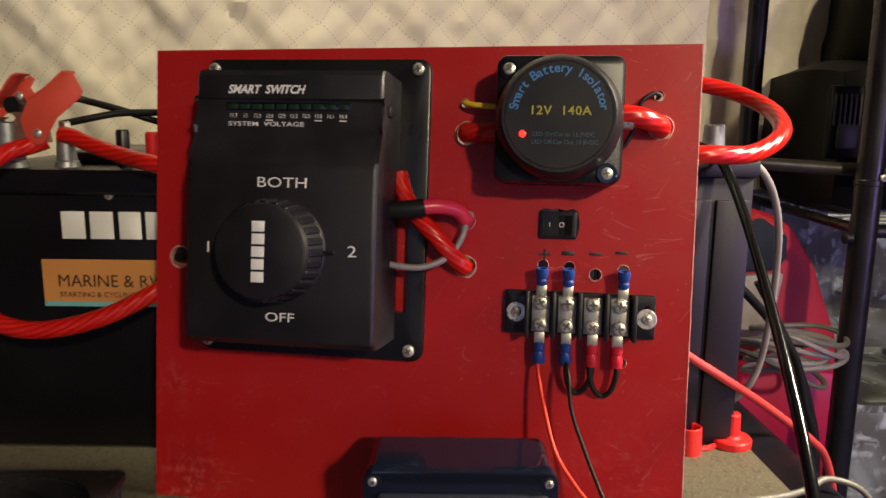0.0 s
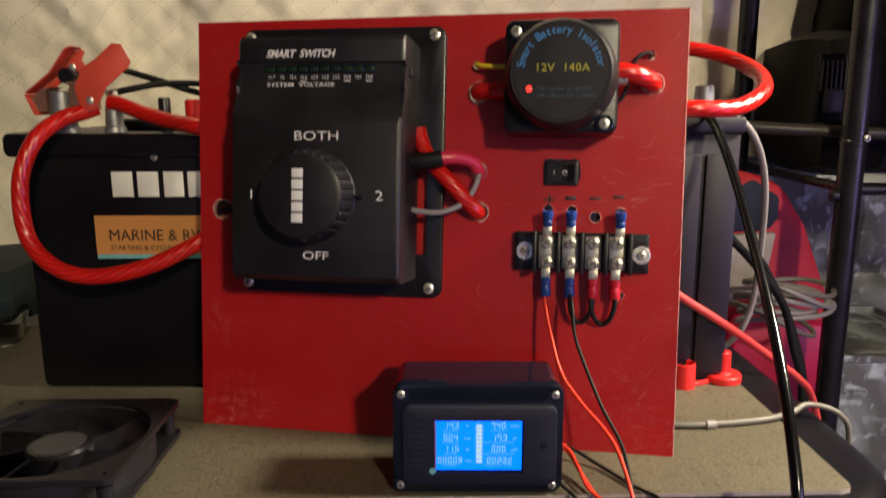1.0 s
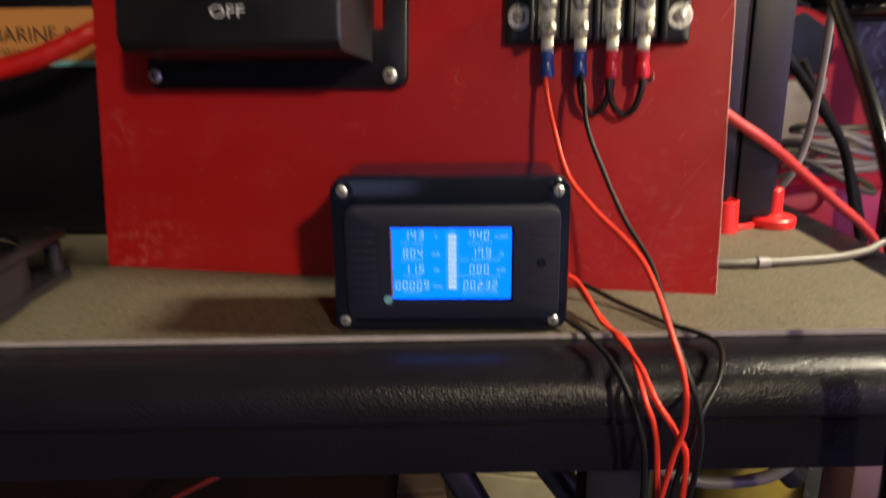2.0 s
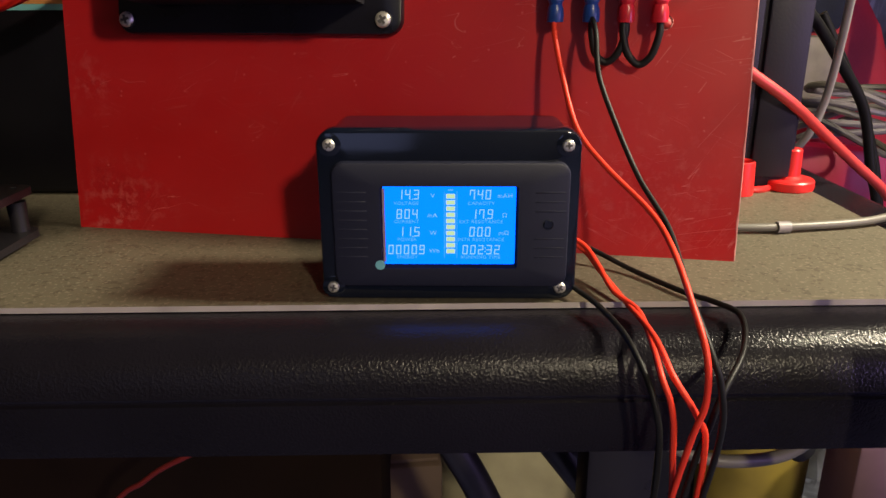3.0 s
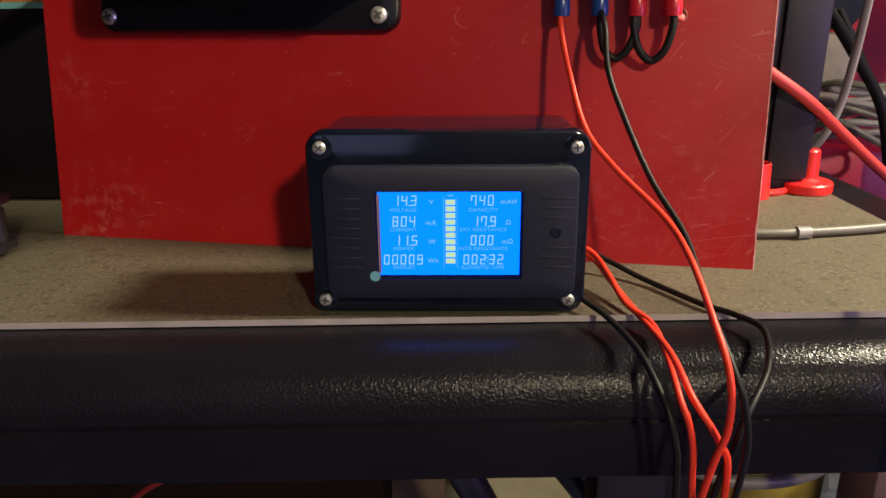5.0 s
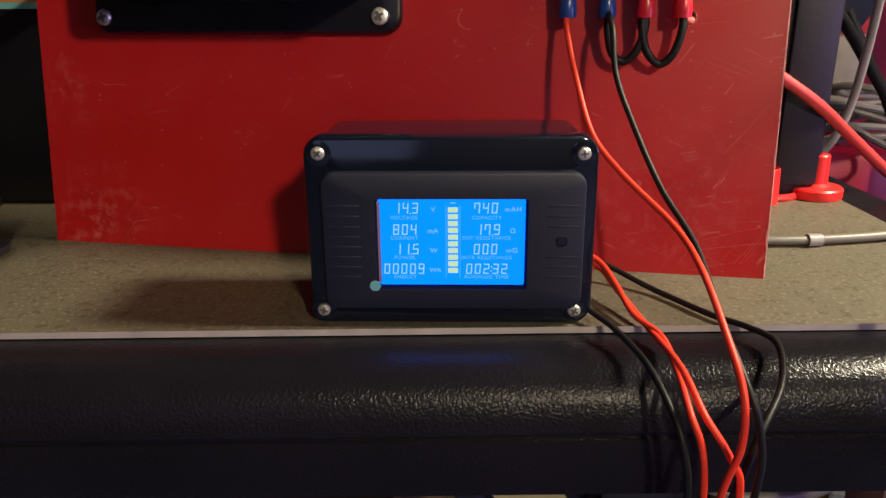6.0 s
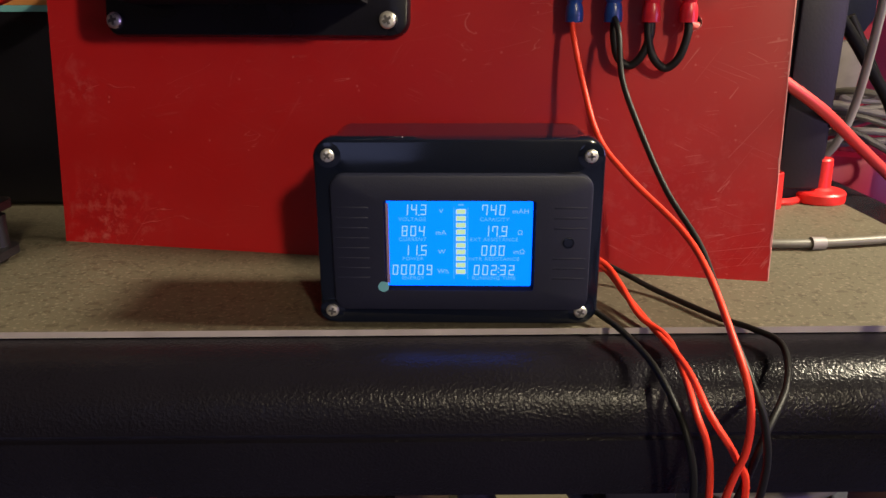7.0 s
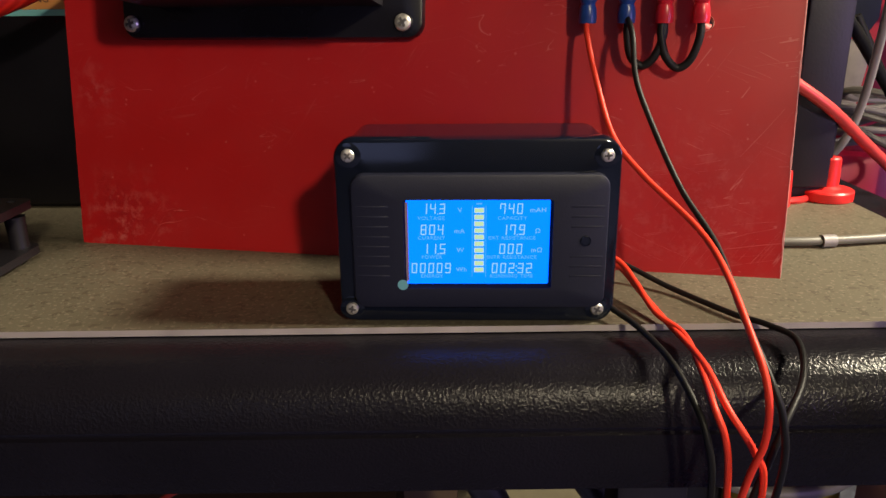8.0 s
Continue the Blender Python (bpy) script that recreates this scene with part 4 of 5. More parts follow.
def meter():
    e = empty("battery_meter", pose(0, 0, 0.7502), "black plastic battery meter box with lit blue display", "meter")
    W, H = 0.0985, 0.0668
    body = slab([(x, z + H / 2) for x, z in outline(W - 0.003, H - 0.003, 0.006)], [], 0.009, 0.0445, 0, 0.0)
    part("case", body, "gloss", e)
    part("lid", plate(W, H, 0.0065, [[(x, z + 0.031) for x, z in outline(0.060, 0.036, 0.001)]], 0.0012, 0.0092, 0.0014, 8, (0, H / 2)), "gloss", e, "glossy black lid with rounded corners")
    for x, z in ((-0.044, 0.0613), (0.044, 0.0611), (-0.045, 0.0053), (0.0432, 0.0053)):
        part("screw_well", lathe([(0.0044, 0), (0.0044, 0.0002), (0.0036, 0.0004)], 24, Matrix.Translation((x, 0.0013, z)) @ FRONT), "gloss", e)
        screw(e, (x, 0.0008, z), 0.0023, random.uniform(0, 90))
    cx, cz = 0.0008, 0.0310
    WIN = (0.0003, 0.0303)  # middle of the display window
    face = part("faceplate", plate(0.0885, 0.0486, 0.0048, [[(x + WIN[0], z + WIN[1]) for x, z in outline(0.0516, 0.0322, 0.0010)]], -0.0022, 0.0011, 0.0010, 7, (cx, cz)), "plate", e, "dull black faceplate with grooved ends")
    for s in (-1, 1):
        for i in ((0, 1, 2, 3, 4, 5, 6, 7) if s < 0 else (0, 1, 2, 5, 6, 7)):
            part("groove", box(0.0110, 0.0004, 0.0007, (cx + s * 0.0370, -0.0021, 0.0440 - 0.0036 * i), 0.0001), "plate", face)
    # window frame slopes back to the display
    b = bmesh.new()
    o = [(x + WIN[0], -0.0021, z + WIN[1]) for x, z in outline(0.0516, 0.0322, 0.0010)]
    i_ = [(x + WIN[0], 0.0008, z + WIN[1]) for x, z in outline(0.0501, 0.0308, 0.0006)]
    vo, vi = [b.verts.new(p) for p in o], [b.verts.new(p) for p in i_]
    for k in range(len(vo)):
        b.faces.new((vo[k], vo[(k + 1) % len(vo)], vi[(k + 1) % len(vi)], vi[k]))
    part("window_frame", b, "bezel", face)
    x0, z1, y = -0.0243, 0.0455, 0.0006
    lcd = part("display", box(0.0505, 0.0010, 0.0312, (WIN[0], 0.0015, WIN[1])), "lcd", e, "lit blue liquid-crystal display")
    rows = ((3.0, 6.4), (10.6, 13.6), (17.6, 20.7), (24.8, 27.8))
    left = (("14.3", 5.0, "V", 18.4, "VOLTAGE"), ("804", 4.6, "mA", 18.2, "CURRENT"), ("11.5", 5.0, "W", 18.5, "POWER"), ("00009", 1.1, "Wh", 18.9, "ENERGY"))
    right = (("740", 32.2, "mAH", 45.5, "CAPACITY"), ("17.9", 32.8, "\u03a9", 45.5, "EXT RESISTANCE"), ("000", 32.2, "m\u03a9", 45.3, "INTR RESISTANCE"), ("002:32", 29.6, "", 46.0, "RUNNING TIME"))
    for side, mid in ((left, 8.4), (right, 36.6)):
        for (zf, zl), (fig, x, unit, ux, word) in zip(rows, side):
            seven_segment(fig, 0.0037, lcd, (x0 + x / 1000, y + 0.0003, z1 - zf / 1000))
            if unit:
                lettering(unit, 0.0023, "lcd_unit", lcd, (x0 + ux / 1000, y + 0.0002, z1 - (zf + 0.5) / 1000), wide=1.1, spacing=1.1, name="unit")
            lettering(word, 0.0018, "lcd_dim", lcd, (x0 + mid / 1000, y + 0.0002, z1 - zl / 1000), wide=1.1, spacing=1.12, name="caption")
    for i in range(10):
        part("charge_bar", box(0.0034, 0.00012, 0.0018, (x0 + 0.0251, y + 0.0003, z1 - 0.0036 - 0.00242 * i)), "lcd_bar", lcd, "pale green charge bar", smooth=False)
    for dx in (-0.0024, 0.0024):
        part("gauge_outline", box(0.00016, 0.0001, 0.0262, (x0 + 0.0251 + dx, y + 0.0003, z1 - 0.0150)), "lcd_dim", lcd, smooth=False)
    part("gauge_cap", box(0.0020, 0.0001, 0.0005, (x0 + 0.0251, y + 0.0003, z1 - 0.0012)), "lcd_dim", lcd, smooth=False)
    part("film_tab", lathe([(0.0019, 0), (0.0019, 0.0002)], 20, Matrix.Translation((x0 - 0.0018, -0.0021, z1 - 0.0300)) @ FRONT), "aqua", e, "pale blue corner of a protective film")
    part("film_edge", box(0.0014, 0.0002, 0.0290, (x0 - 0.0004, 0.0002, z1 - 0.0150)), "film", e, "pinkish edge of the protective film")
    btn = part("button", lathe([(0.0019, 0), (0.0019, 0.0004), (0.0016, 0.0005), (0.0015, 0.0002), (0, 0.0002)], 24, Matrix.Translation((0.0375, -0.0022, 0.0318)) @ FRONT), "gloss", face)
    return e


meter()

# ---- thin wires of meter and strip ----
wire("red_wire", [on_board(239.6, 104, 10).translation, (0.0445, 0.0615, 0.848), (0.047, 0.050, 0.832), (0.052, 0.035, 0.812), (0.061, 0.020, 0.800), (0.075, 0.0, 0.787), (0.079, -0.020, 0.779), (0.081, -0.043, 0.766), (0.083, -0.055, 0.754), (0.084, -0.056, 0.738), (0.081, -0.054, 0.721), (0.076, -0.050, 0.68), (0.070, -0.045, 0.60)], 0.00112, "red_wire", "thin red wire hanging from the strip over the bench edge", "wire")
wire("black_wire", [on_board(255.2, 104, 10.5).translation, (0.0605, 0.052, 0.848), (0.0615, 0.045, 0.832), (0.067, 0.035, 0.815), (0.075, 0.020, 0.795), (0.083, 0.0, 0.780), (0.0825, -0.030, 0.768), (0.0845, -0.052, 0.756), (0.088, -0.057, 0.744), (0.090, -0.056, 0.724), (0.086, -0.050, 0.68), (0.075, -0.045, 0.60)], 0.00112, "black_wire", "thin black wire hanging from the strip over the bench edge", "wire")
wire("red_wire", [(0.045, 0.043, 0.766), (0.057, 0.035, 0.762), (0.061, 0.020, 0.7585), (0.064, 0.0, 0.7545), (0.071, -0.012, 0.7515), (0.072, -0.030, 0.7475), (0.072, -0.046, 0.742), (0.075, -0.050, 0.733), (0.077, -0.050, 0.717), (0.078, -0.048, 0.68), (0.066, -0.045, 0.60)], 0.00112, "red_wire", "thin red wire from the meter over the bench edge", "wire")
wire("red_wire", [(0.045, 0.043, 0.763), (0.057, 0.034, 0.760), (0.062, 0.018, 0.756), (0.067, -0.002, 0.7525), (0.073, -0.028, 0.7490), (0.076, -0.046, 0.742), (0.083, -0.051, 0.731), (0.087, -0.052, 0.719), (0.085, -0.050, 0.68), (0.074, -0.045, 0.60)], 0.00112, "red_wire", "thin red wire from the meter over the bench edge", "wire")
wire("black_wire", [(0.044, 0.012, 0.756), (0.050, 0.001, 0.7545), (0.056, -0.010, 0.7530), (0.063, -0.025, 0.7485), (0.067, -0.040, 0.7420), (0.070, -0.0475, 0.733), (0.073, -0.048, 0.715), (0.072, -0.046, 0.68), (0.062, -0.042, 0.60)], 0.00112, "black_wire", "thin black wire from the meter over the bench edge", "wire")
wire("black_wire", [(0.042, 0.049, 0.760), (0.059, 0.045, 0.758), (0.077, 0.030, 0.7525), (0.093, 0.005, 0.7520), (0.102, -0.005, 0.7520), (0.108, -0.016, 0.7510), (0.103, -0.034, 0.7460), (0.092, -0.049, 0.738), (0.088, -0.051, 0.726), (0.083, -0.050, 0.70), (0.072, -0.046, 0.60)], 0.00112, "black_wire", "thin black wire looping over the mat and bench edge", "wire")

# ---- large batteries behind the board ----
def battery_left():
    e = empty("marine_battery", pose(-0.184, 0.244, 0.7502), "large black marine battery with copper label", "battery")
    part("case", box(0.318, 0.170, 0.188, (0, 0.003, 0.094), 0.006, 3), "battery", e)
    part("lid", box(0.334, 0.180, 0.018, (0, 0.003, 0.193), 0.005, 3), "battery", e)
    part("raised_top", box(0.255, 0.12, 0.010, (0.02, 0.018, 0.206), 0.004, 3), "battery", e)
    yf = -0.0827
    for i, w in enumerate((0.0190, 0.0190, 0.0180, 0.0205)):
        part("name_block", box(w - 0.003, 0.0004, 0.0190, (-0.0800 + 0.0195 * i, yf, 0.1635), 0.0001), "white", e, "plain white printed block")
    part("label", box(0.140, 0.0005, 0.0300, (-0.0340, yf, 0.1245)), "copper_label", e, "copper-brown printed label")
    part("label_stripe", box(0.140, 0.0005, 0.0032, (-0.0340, yf, 0.1078)), "aqua", e)
    lettering("MARINE & RV", 0.0125, "label_ink", e, (-0.0940, yf - 0.0004, 0.1240), align="LEFT", wide=0.95)
    lettering("STARTING & CYCLING", 0.0052, "label_ink", e, (-0.0930, yf - 0.0004, 0.1145), align="LEFT", wide=1.0)
    screw(e, (-0.054, yf - 0.0006, 0.1840), 0.0028, 20)
    for x, y, r, mat, h in ((-0.125, -0.072, 0.0098, "lead", 0.030), (-0.089, -0.066, 0.0068, "lead", 0.020)):
        part("terminal_post", lathe([(r * 1.3, 0), (r * 1.15, 0.004), (r, 0.005), (r * 0.86, h), (r * 0.7, h + 0.001), (0, h + 0.001)], 24, Matrix.Translation((x, y, 0.2018))), mat, e, "grey lead terminal post")
    part("terminal_bolt", lathe([(0.0042, 0), (0.0042, 0.009), (0.0034, 0.0105), (0, 0.0105)], 6, Matrix.Translation((-0.089, -0.066, 0.2228))), "steel", e, "bright steel bolt")
    part("vent_peg", lathe([(0.0046, 0), (0.0046, 0.024), (0.0038, 0.026), (0, 0.026)], 20, Matrix.Translation((-0.054, -0.055, 0.2018))), "satin", e)
    part("terminal_cap", lathe([(0.0058, 0), (0.0058, 0.023), (0.0048, 0.0245), (0, 0.0245)], 20, Matrix.Translation((-0.032, -0.055, 0.2018))), "red_cap", e, "red plastic terminal cap")
    return e


battery_left()


def battery_right():
    e = empty("battery", pose(0.125, 0.262, 0.7502), "dark ribbed battery standing behind the red board", "battery")
    part("case", box(0.162, 0.172, 0.200, (0, 0, 0.100), 0.003), "battery_ribbed", e)
    for i in range(6):
        part("rib", box(0.0235, 0.004, 0.176, (-0.0670 + 0.0266 * i, -0.0868, 0.096), 0.0012), "battery_ribbed", e)
    part("lid", box(0.166, 0.180, 0.013, (0, 0, 0.206), 0.003), "battery_ribbed", e)
    part("terminal_post", lathe([(0.0085, 0), (0.0070, 0.022), (0.0064, 0.023), (0, 0.023)], 24, Matrix.Translation((0.056, -0.068, 0.2125))), "lead", e, "bright lead terminal post")
    return e


battery_right()


def prism(pts, y0, y1, bev=0.0):
    b = bmesh.new()
    f = b.faces.new([b.verts.new((x, y0, z)) for x, z in pts])
    ext = bmesh.ops.extrude_face_region(b, geom=[f], use_keep_orig=True)
    bmesh.ops.translate(b, verts=[v for v in ext["geom"] if isinstance(v, bmesh.types.BMVert)], vec=(0, y1 - y0, 0))
    bmesh.ops.recalc_face_normals(b, faces=b.faces[:])
    if bev:
        bmesh.ops.bevel(b, geom=b.edges[:], offset=bev, segments=2, profile=0.5, affect="EDGES")
    return b


# ---- red spring clamp on the post ----
def clamp():
    e = empty("battery_clamp", pose(-0.290, 0.175, 0.985), "red spring battery clamp with copper jaws on the post", "clamp")

    def q(rows):
        return [(x + 0.290, z - 0.985) for x, z in rows]

    near = q([(-0.2905, 0.9850), (-0.2850, 0.9965), (-0.2725, 1.0045), (-0.2590, 1.0160), (-0.2535, 1.0155), (-0.2475, 1.0035), (-0.2500, 0.9990), (-0.2660, 0.9860), (-0.2765, 0.9690), (-0.2830, 0.9680), (-0.2880, 0.9740)])
    handle = part("handle", prism(near, -0.020, -0.0188, 0.0004), "red_clamp", e, "red vinyl-coated steel handle")
    part("handle_flange", prism(q([(-0.2850, 0.9965), (-0.2725, 1.0045), (-0.2590, 1.0160), (-0.2598, 1.0170), (-0.2733, 1.0056), (-0.2858, 0.9976)]), -0.020, -0.004, 0.0003), "red_clamp", handle)
    far = q([(-0.3320, 0.9805), (-0.3130, 0.9945), (-0.2990, 1.0120), (-0.2945, 1.0140), (-0.2915, 1.0120), (-0.2950, 1.0060), (-0.2900, 0.9990), (-0.2930, 0.9930), (-0.3110, 0.9895), (-0.3285, 0.9770)])
    part("handle", prism(far, 0.004, 0.0054, 0.0004), "red_clamp", e, "red vinyl-coated steel handle")
    part("jaw_cheek", prism(q([(-0.3325, 0.9810), (-0.3280, 0.9770), (-0.3225, 0.9655), (-0.3262, 0.9652)]), -0.012, 0.012, 0.0004), "red_clamp", e)
    part("handle_top", prism(q([(-0.3320, 0.9810), (-0.3130, 0.9950), (-0.2990, 1.0125), (-0.2940, 1.0146), (-0.2950, 1.0156), (-0.2998, 1.0140), (-0.3138, 0.9962), (-0.3326, 0.9822)]), -0.010, 0.0054, 0.0003), "red_clamp", e)
    teeth_l = [(-0.3250, 0.9680), (-0.3280, 0.9775), (-0.3190, 0.9850), (-0.3130, 0.9860)] + [(-0.3165 - 0.0008 * (i % 2), 0.9840 - 0.0020 * i) for i in range(9)]
    teeth_r = [(-0.2835, 0.9690), (-0.2850, 0.9850), (-0.2900, 0.9900), (-0.2985, 0.9895), (-0.2955, 0.9860)] + [(-0.2972 + 0.0010 * (i % 2), 0.9835 - 0.0020 * i) for i in range(8)]
    part("jaw", prism(q(teeth_l), -0.010, 0.008, 0.0), "copper", e, "toothed copper jaw", smooth=False)
    part("jaw", prism(q(teeth_r), -0.016, 0.006, 0.0), "copper", e, "toothed copper jaw", smooth=False)
    part("spring", lathe([(0.0055, -0.006), (0.0062, -0.003), (0.0055, 0), (0.0062, 0.003), (0.0055, 0.006)], 20, Matrix.Translation((-0.010, -0.006, 0.009)) @ FRONT), "satin", e)
    part("rivet", lathe([(0.0030, 0), (0.0028, 0.0008), (0.0016, 0.0014), (0, 0.0016)], 18, Matrix.Translation((0.0105, -0.0199, -0.009)) @ FRONT), "steel", e)
    part("rivet", lathe([(0.0030, 0), (0.0028, 0.0008), (0.0016, 0.0014), (0, 0.0016)], 18, Matrix.Translation((-0.0060, -0.0085, 0.0150)) @ FRONT), "steel", e)


clamp()

wire("red_power_cable", [(-0.279, 0.164, 0.971), (-0.287, 0.159, 0.9675), (-0.297, 0.146, 0.963), (-0.309, 0.130, 0.949), (-0.3175, 0.120, 0.920), (-0.3135, 0.115, 0.881), (-0.292, 0.110, 0.860), (-0.264, 0.110, 0.8545), (-0.229, 0.115, 0.861), (-0.198, 0.125, 0.875), (-0.165, 0.140, 0.893), (-0.14, 0.155, 0.905)], 0.0058, "cable", "clear red stranded cable looping down from the clamp", seg=18)
wire("red_power_cable", [(-0.273, 0.174, 0.9745), (-0.266, 0.172, 0.9735), (-0.247, 0.166, 0.967), (-0.222, 0.155, 0.961), (-0.197, 0.142, 0.957), (-0.165, 0.150, 0.948)], 0.0056, "cable", "clear red stranded cable bolted to the battery", seg=18)
wire("black_cable", [(-0.262, 0.165, 1.000), (-0.268, 0.20, 0.998), (-0.252, 0.225, 0.991), (-0.228, 0.240, 0.982), (-0.19, 0.26, 0.975)], 0.0026, "black_wire", "thin black cord behind the clamp", "cable")
wire("black_cable", [(-0.283, 0.192, 0.981), (-0.270, 0.208, 0.985), (-0.251, 0.220, 0.989), (-0.228, 0.240, 0.9895), (-0.19, 0.26, 0.988)], 0.0026, "black_wire", "thin black cord running behind the board", "cable")


# ---- case fan lying on the mat ----
def case_fan():
    e = empty("case_fan", pose(-0.2520, 0.0165, 0.7503, 0, 0, 1) @ Matrix.Diagonal((0.917, 0.917, 1, 1)), "black square plastic case fan lying flat on mat", "fan")
    S, H = 0.120, 0.025

    def flat(b, z):
        b.transform(Matrix.Translation((0, 0, z)) @ Matrix.Rotation(radians(90), 4, "X"))
        return b

    for z in (0.004, H):
        part("frame_plate", flat(slab(outline(S, S, 0.006), [circle(0, 0, 0.0570, 56)] + [circle(sx * 0.0525, sy * 0.0525, 0.0021, 14) for sx in (-1, 1) for sy in (-1, 1)], 0.0, 0.0036), z), "black", e)
    duct = lathe([(0.0592, 0.002), (0.0592, H - 0.002), (0.0568, H - 0.001), (0.0568, 0.001), (0.0592, 0.002)], 64)
    part("duct", duct, "black", e)
    part("hub", lathe([(0.0205, 0.004), (0.0205, 0.0215), (0.0190, 0.0232), (0, 0.0232)], 40), "satin", e)
    part("hub_label", lathe([(0.0165, 0), (0.0165, 0.0002)], 40, Matrix.Translation((0, 0, 0.0232))), "dark_label", e, "plain dark round sticker")
    for i in range(7):
        b = bmesh.new()
        rows = []
        for k in range(7):
            r = 0.0195 + (0.0550 - 0.0195) * k / 6
            a0 = 2 * math.pi * i / 7 + 0.30 * k / 6
            rows.append([b.verts.new((r * math.cos(a0 + t * 0.62), r * math.sin(a0 + t * 0.62), 0.007 + 0.013 * t)) for t in (0, 0.33, 0.66, 1)])
        for lo, hi in zip(rows, rows[1:]):
            for t in range(3):
                b.faces.new((lo[t], lo[t + 1], hi[t + 1], hi[t]))
        ext = bmesh.ops.extrude_face_region(b, geom=b.faces[:], use_keep_orig=True)
        bmesh.ops.translate(b, verts=[v for v in ext["geom"] if isinstance(v, bmesh.types.BMVert)], vec=(0, 0, 0.0013))
        part("blade", b, "satin", e)
    for i in range(4):
        a = radians(45 + 90 * i)
        g = box(0.040, 0.004, 0.003, (0.038, 0, 0.0025), 0.0006)
        g.transform(Matrix.Rotation(a, 4, "Z"))
        part("strut", g, "black", e)
    for sx in (-1, 1):
        for sy in (-1, 1):
            part("corner_post", lathe([(0.0048, 0.003), (0.0044, H / 2), (0.0048, H - 0.003)], 16, Matrix.Translation((sx * 0.0525, sy * 0.0525, 0))), "black", e)


case_fan()
wire("red_wire", [(-0.200, -0.030, 0.755), (-0.2015, -0.038, 0.757), (-0.2035, -0.0435, 0.750), (-0.2050, -0.0450, 0.735), (-0.208, -0.046, 0.70), (-0.19, -0.03, 0.63)], 0.0012, "red_wire", "thin red fan wire hanging over the bench edge", "wire")

# ---- cables on the far side of the board ----
wire("red_power_cable", [(0.105, 0.215, 1.004), (0.140, 0.207, 1.013), (0.170, 0.200, 1.0135), (0.196, 0.188, 1.006), (0.2085, 0.162, 0.994), (0.2005, 0.130, 0.981), (0.176, 0.111, 0.970), (0.145, 0.102, 0.9695), (0.115, 0.112, 0.969)], 0.0056, "cable", "clear red stranded cable looping round past the board edge", seg=18)
wire("black_power_cord", [(0.150, 0.190, 0.972), (0.166, 0.180, 0.971), (0.178, 0.165, 0.960), (0.1815, 0.130, 0.930), (0.179, 0.080, 0.890), (0.172, 0.020, 0.846), (0.166, -0.020, 0.812), (0.1635, -0.042, 0.782), (0.163, -0.0515, 0.757), (0.164, -0.054, 0.745)], 0.0032, "cord", "shiny black cord hanging down in front of the bench", seg=18)
wire("cord_plug", [(0.163, -0.0510, 0.758), (0.1637, -0.0535, 0.750), (0.1645, -0.0545, 0.735), (0.1650, -0.0545, 0.700)], 0.0068, "satin", "black moulded plug on the hanging cord", "plug", seg=18)
wire("grey_cable", [(0.165, 0.190, 0.970), (0.188, 0.180, 0.967), (0.2125, 0.180, 0.953), (0.2345, 0.200, 0.919), (0.246, 0.220, 0.870), (0.253, 0.245, 0.803), (0.247, 0.252, 0.770), (0.235, 0.262, 0.749)], 0.0027, "grey_wire", "grey cable curving down behind the ribbed battery")
wire("black_cable", [(0.195, 0.235, 0.885), (0.236, 0.250, 0.850), (0.269, 0.270, 0.819), (0.297, 0.280, 0.784), (0.311, 0.282, 0.740), (0.323, 0.284, 0.700), (0.328, 0.285, 0.60)], 0.0038, "black_wire", "thick black cable dropping behind the bench", seg=18)
wire("black_cable", [(0.262, 0.290, 0.850), (0.285, 0.290, 0.812), (0.305, 0.290, 0.775), (0.320, 0.290, 0.735), (0.330, 0.290, 0.690), (0.335, 0.290, 0.60)], 0.0030, "black_wire", "black cable dropping behind the bench", seg=18)
wire("red_hose", [(0.115, 0.165, 0.850), (0.150, 0.163, 0.833), (0.172, 0.165, 0.819), (0.197, 0.170, 0.803), (0.228, 0.188, 0.781), (0.255, 0.200, 0.761), (0.280, 0.208, 0.742), (0.298, 0.216, 0.722), (0.312, 0.222, 0.68), (0.318, 0.224, 0.62)], 0.0032, "hose", "red rubber hose sloping off the bench", seg=18)
wire("white_cable", [(0.080, 0.098, 0.7535), (0.120, 0.092, 0.7530), (0.155, 0.0885, 0.7530), (0.202, 0.0965, 0.7530), (0.228, 0.106, 0.7540), (0.243, 0.114, 0.7570), (0.258, 0.113, 0.7550), (0.2685, 0.111, 0.7490), (0.2740, 0.110, 0.737), (0.2755, 0.110, 0.70)], 0.0021, "white_wire", "off-white cable lying across the mat")
wire("cable_band", [(0.1625, 0.0888, 0.7530), (0.1690, 0.0895, 0.7530)], 0.0030, "grey_wire", "grey band round the white cable", "band")


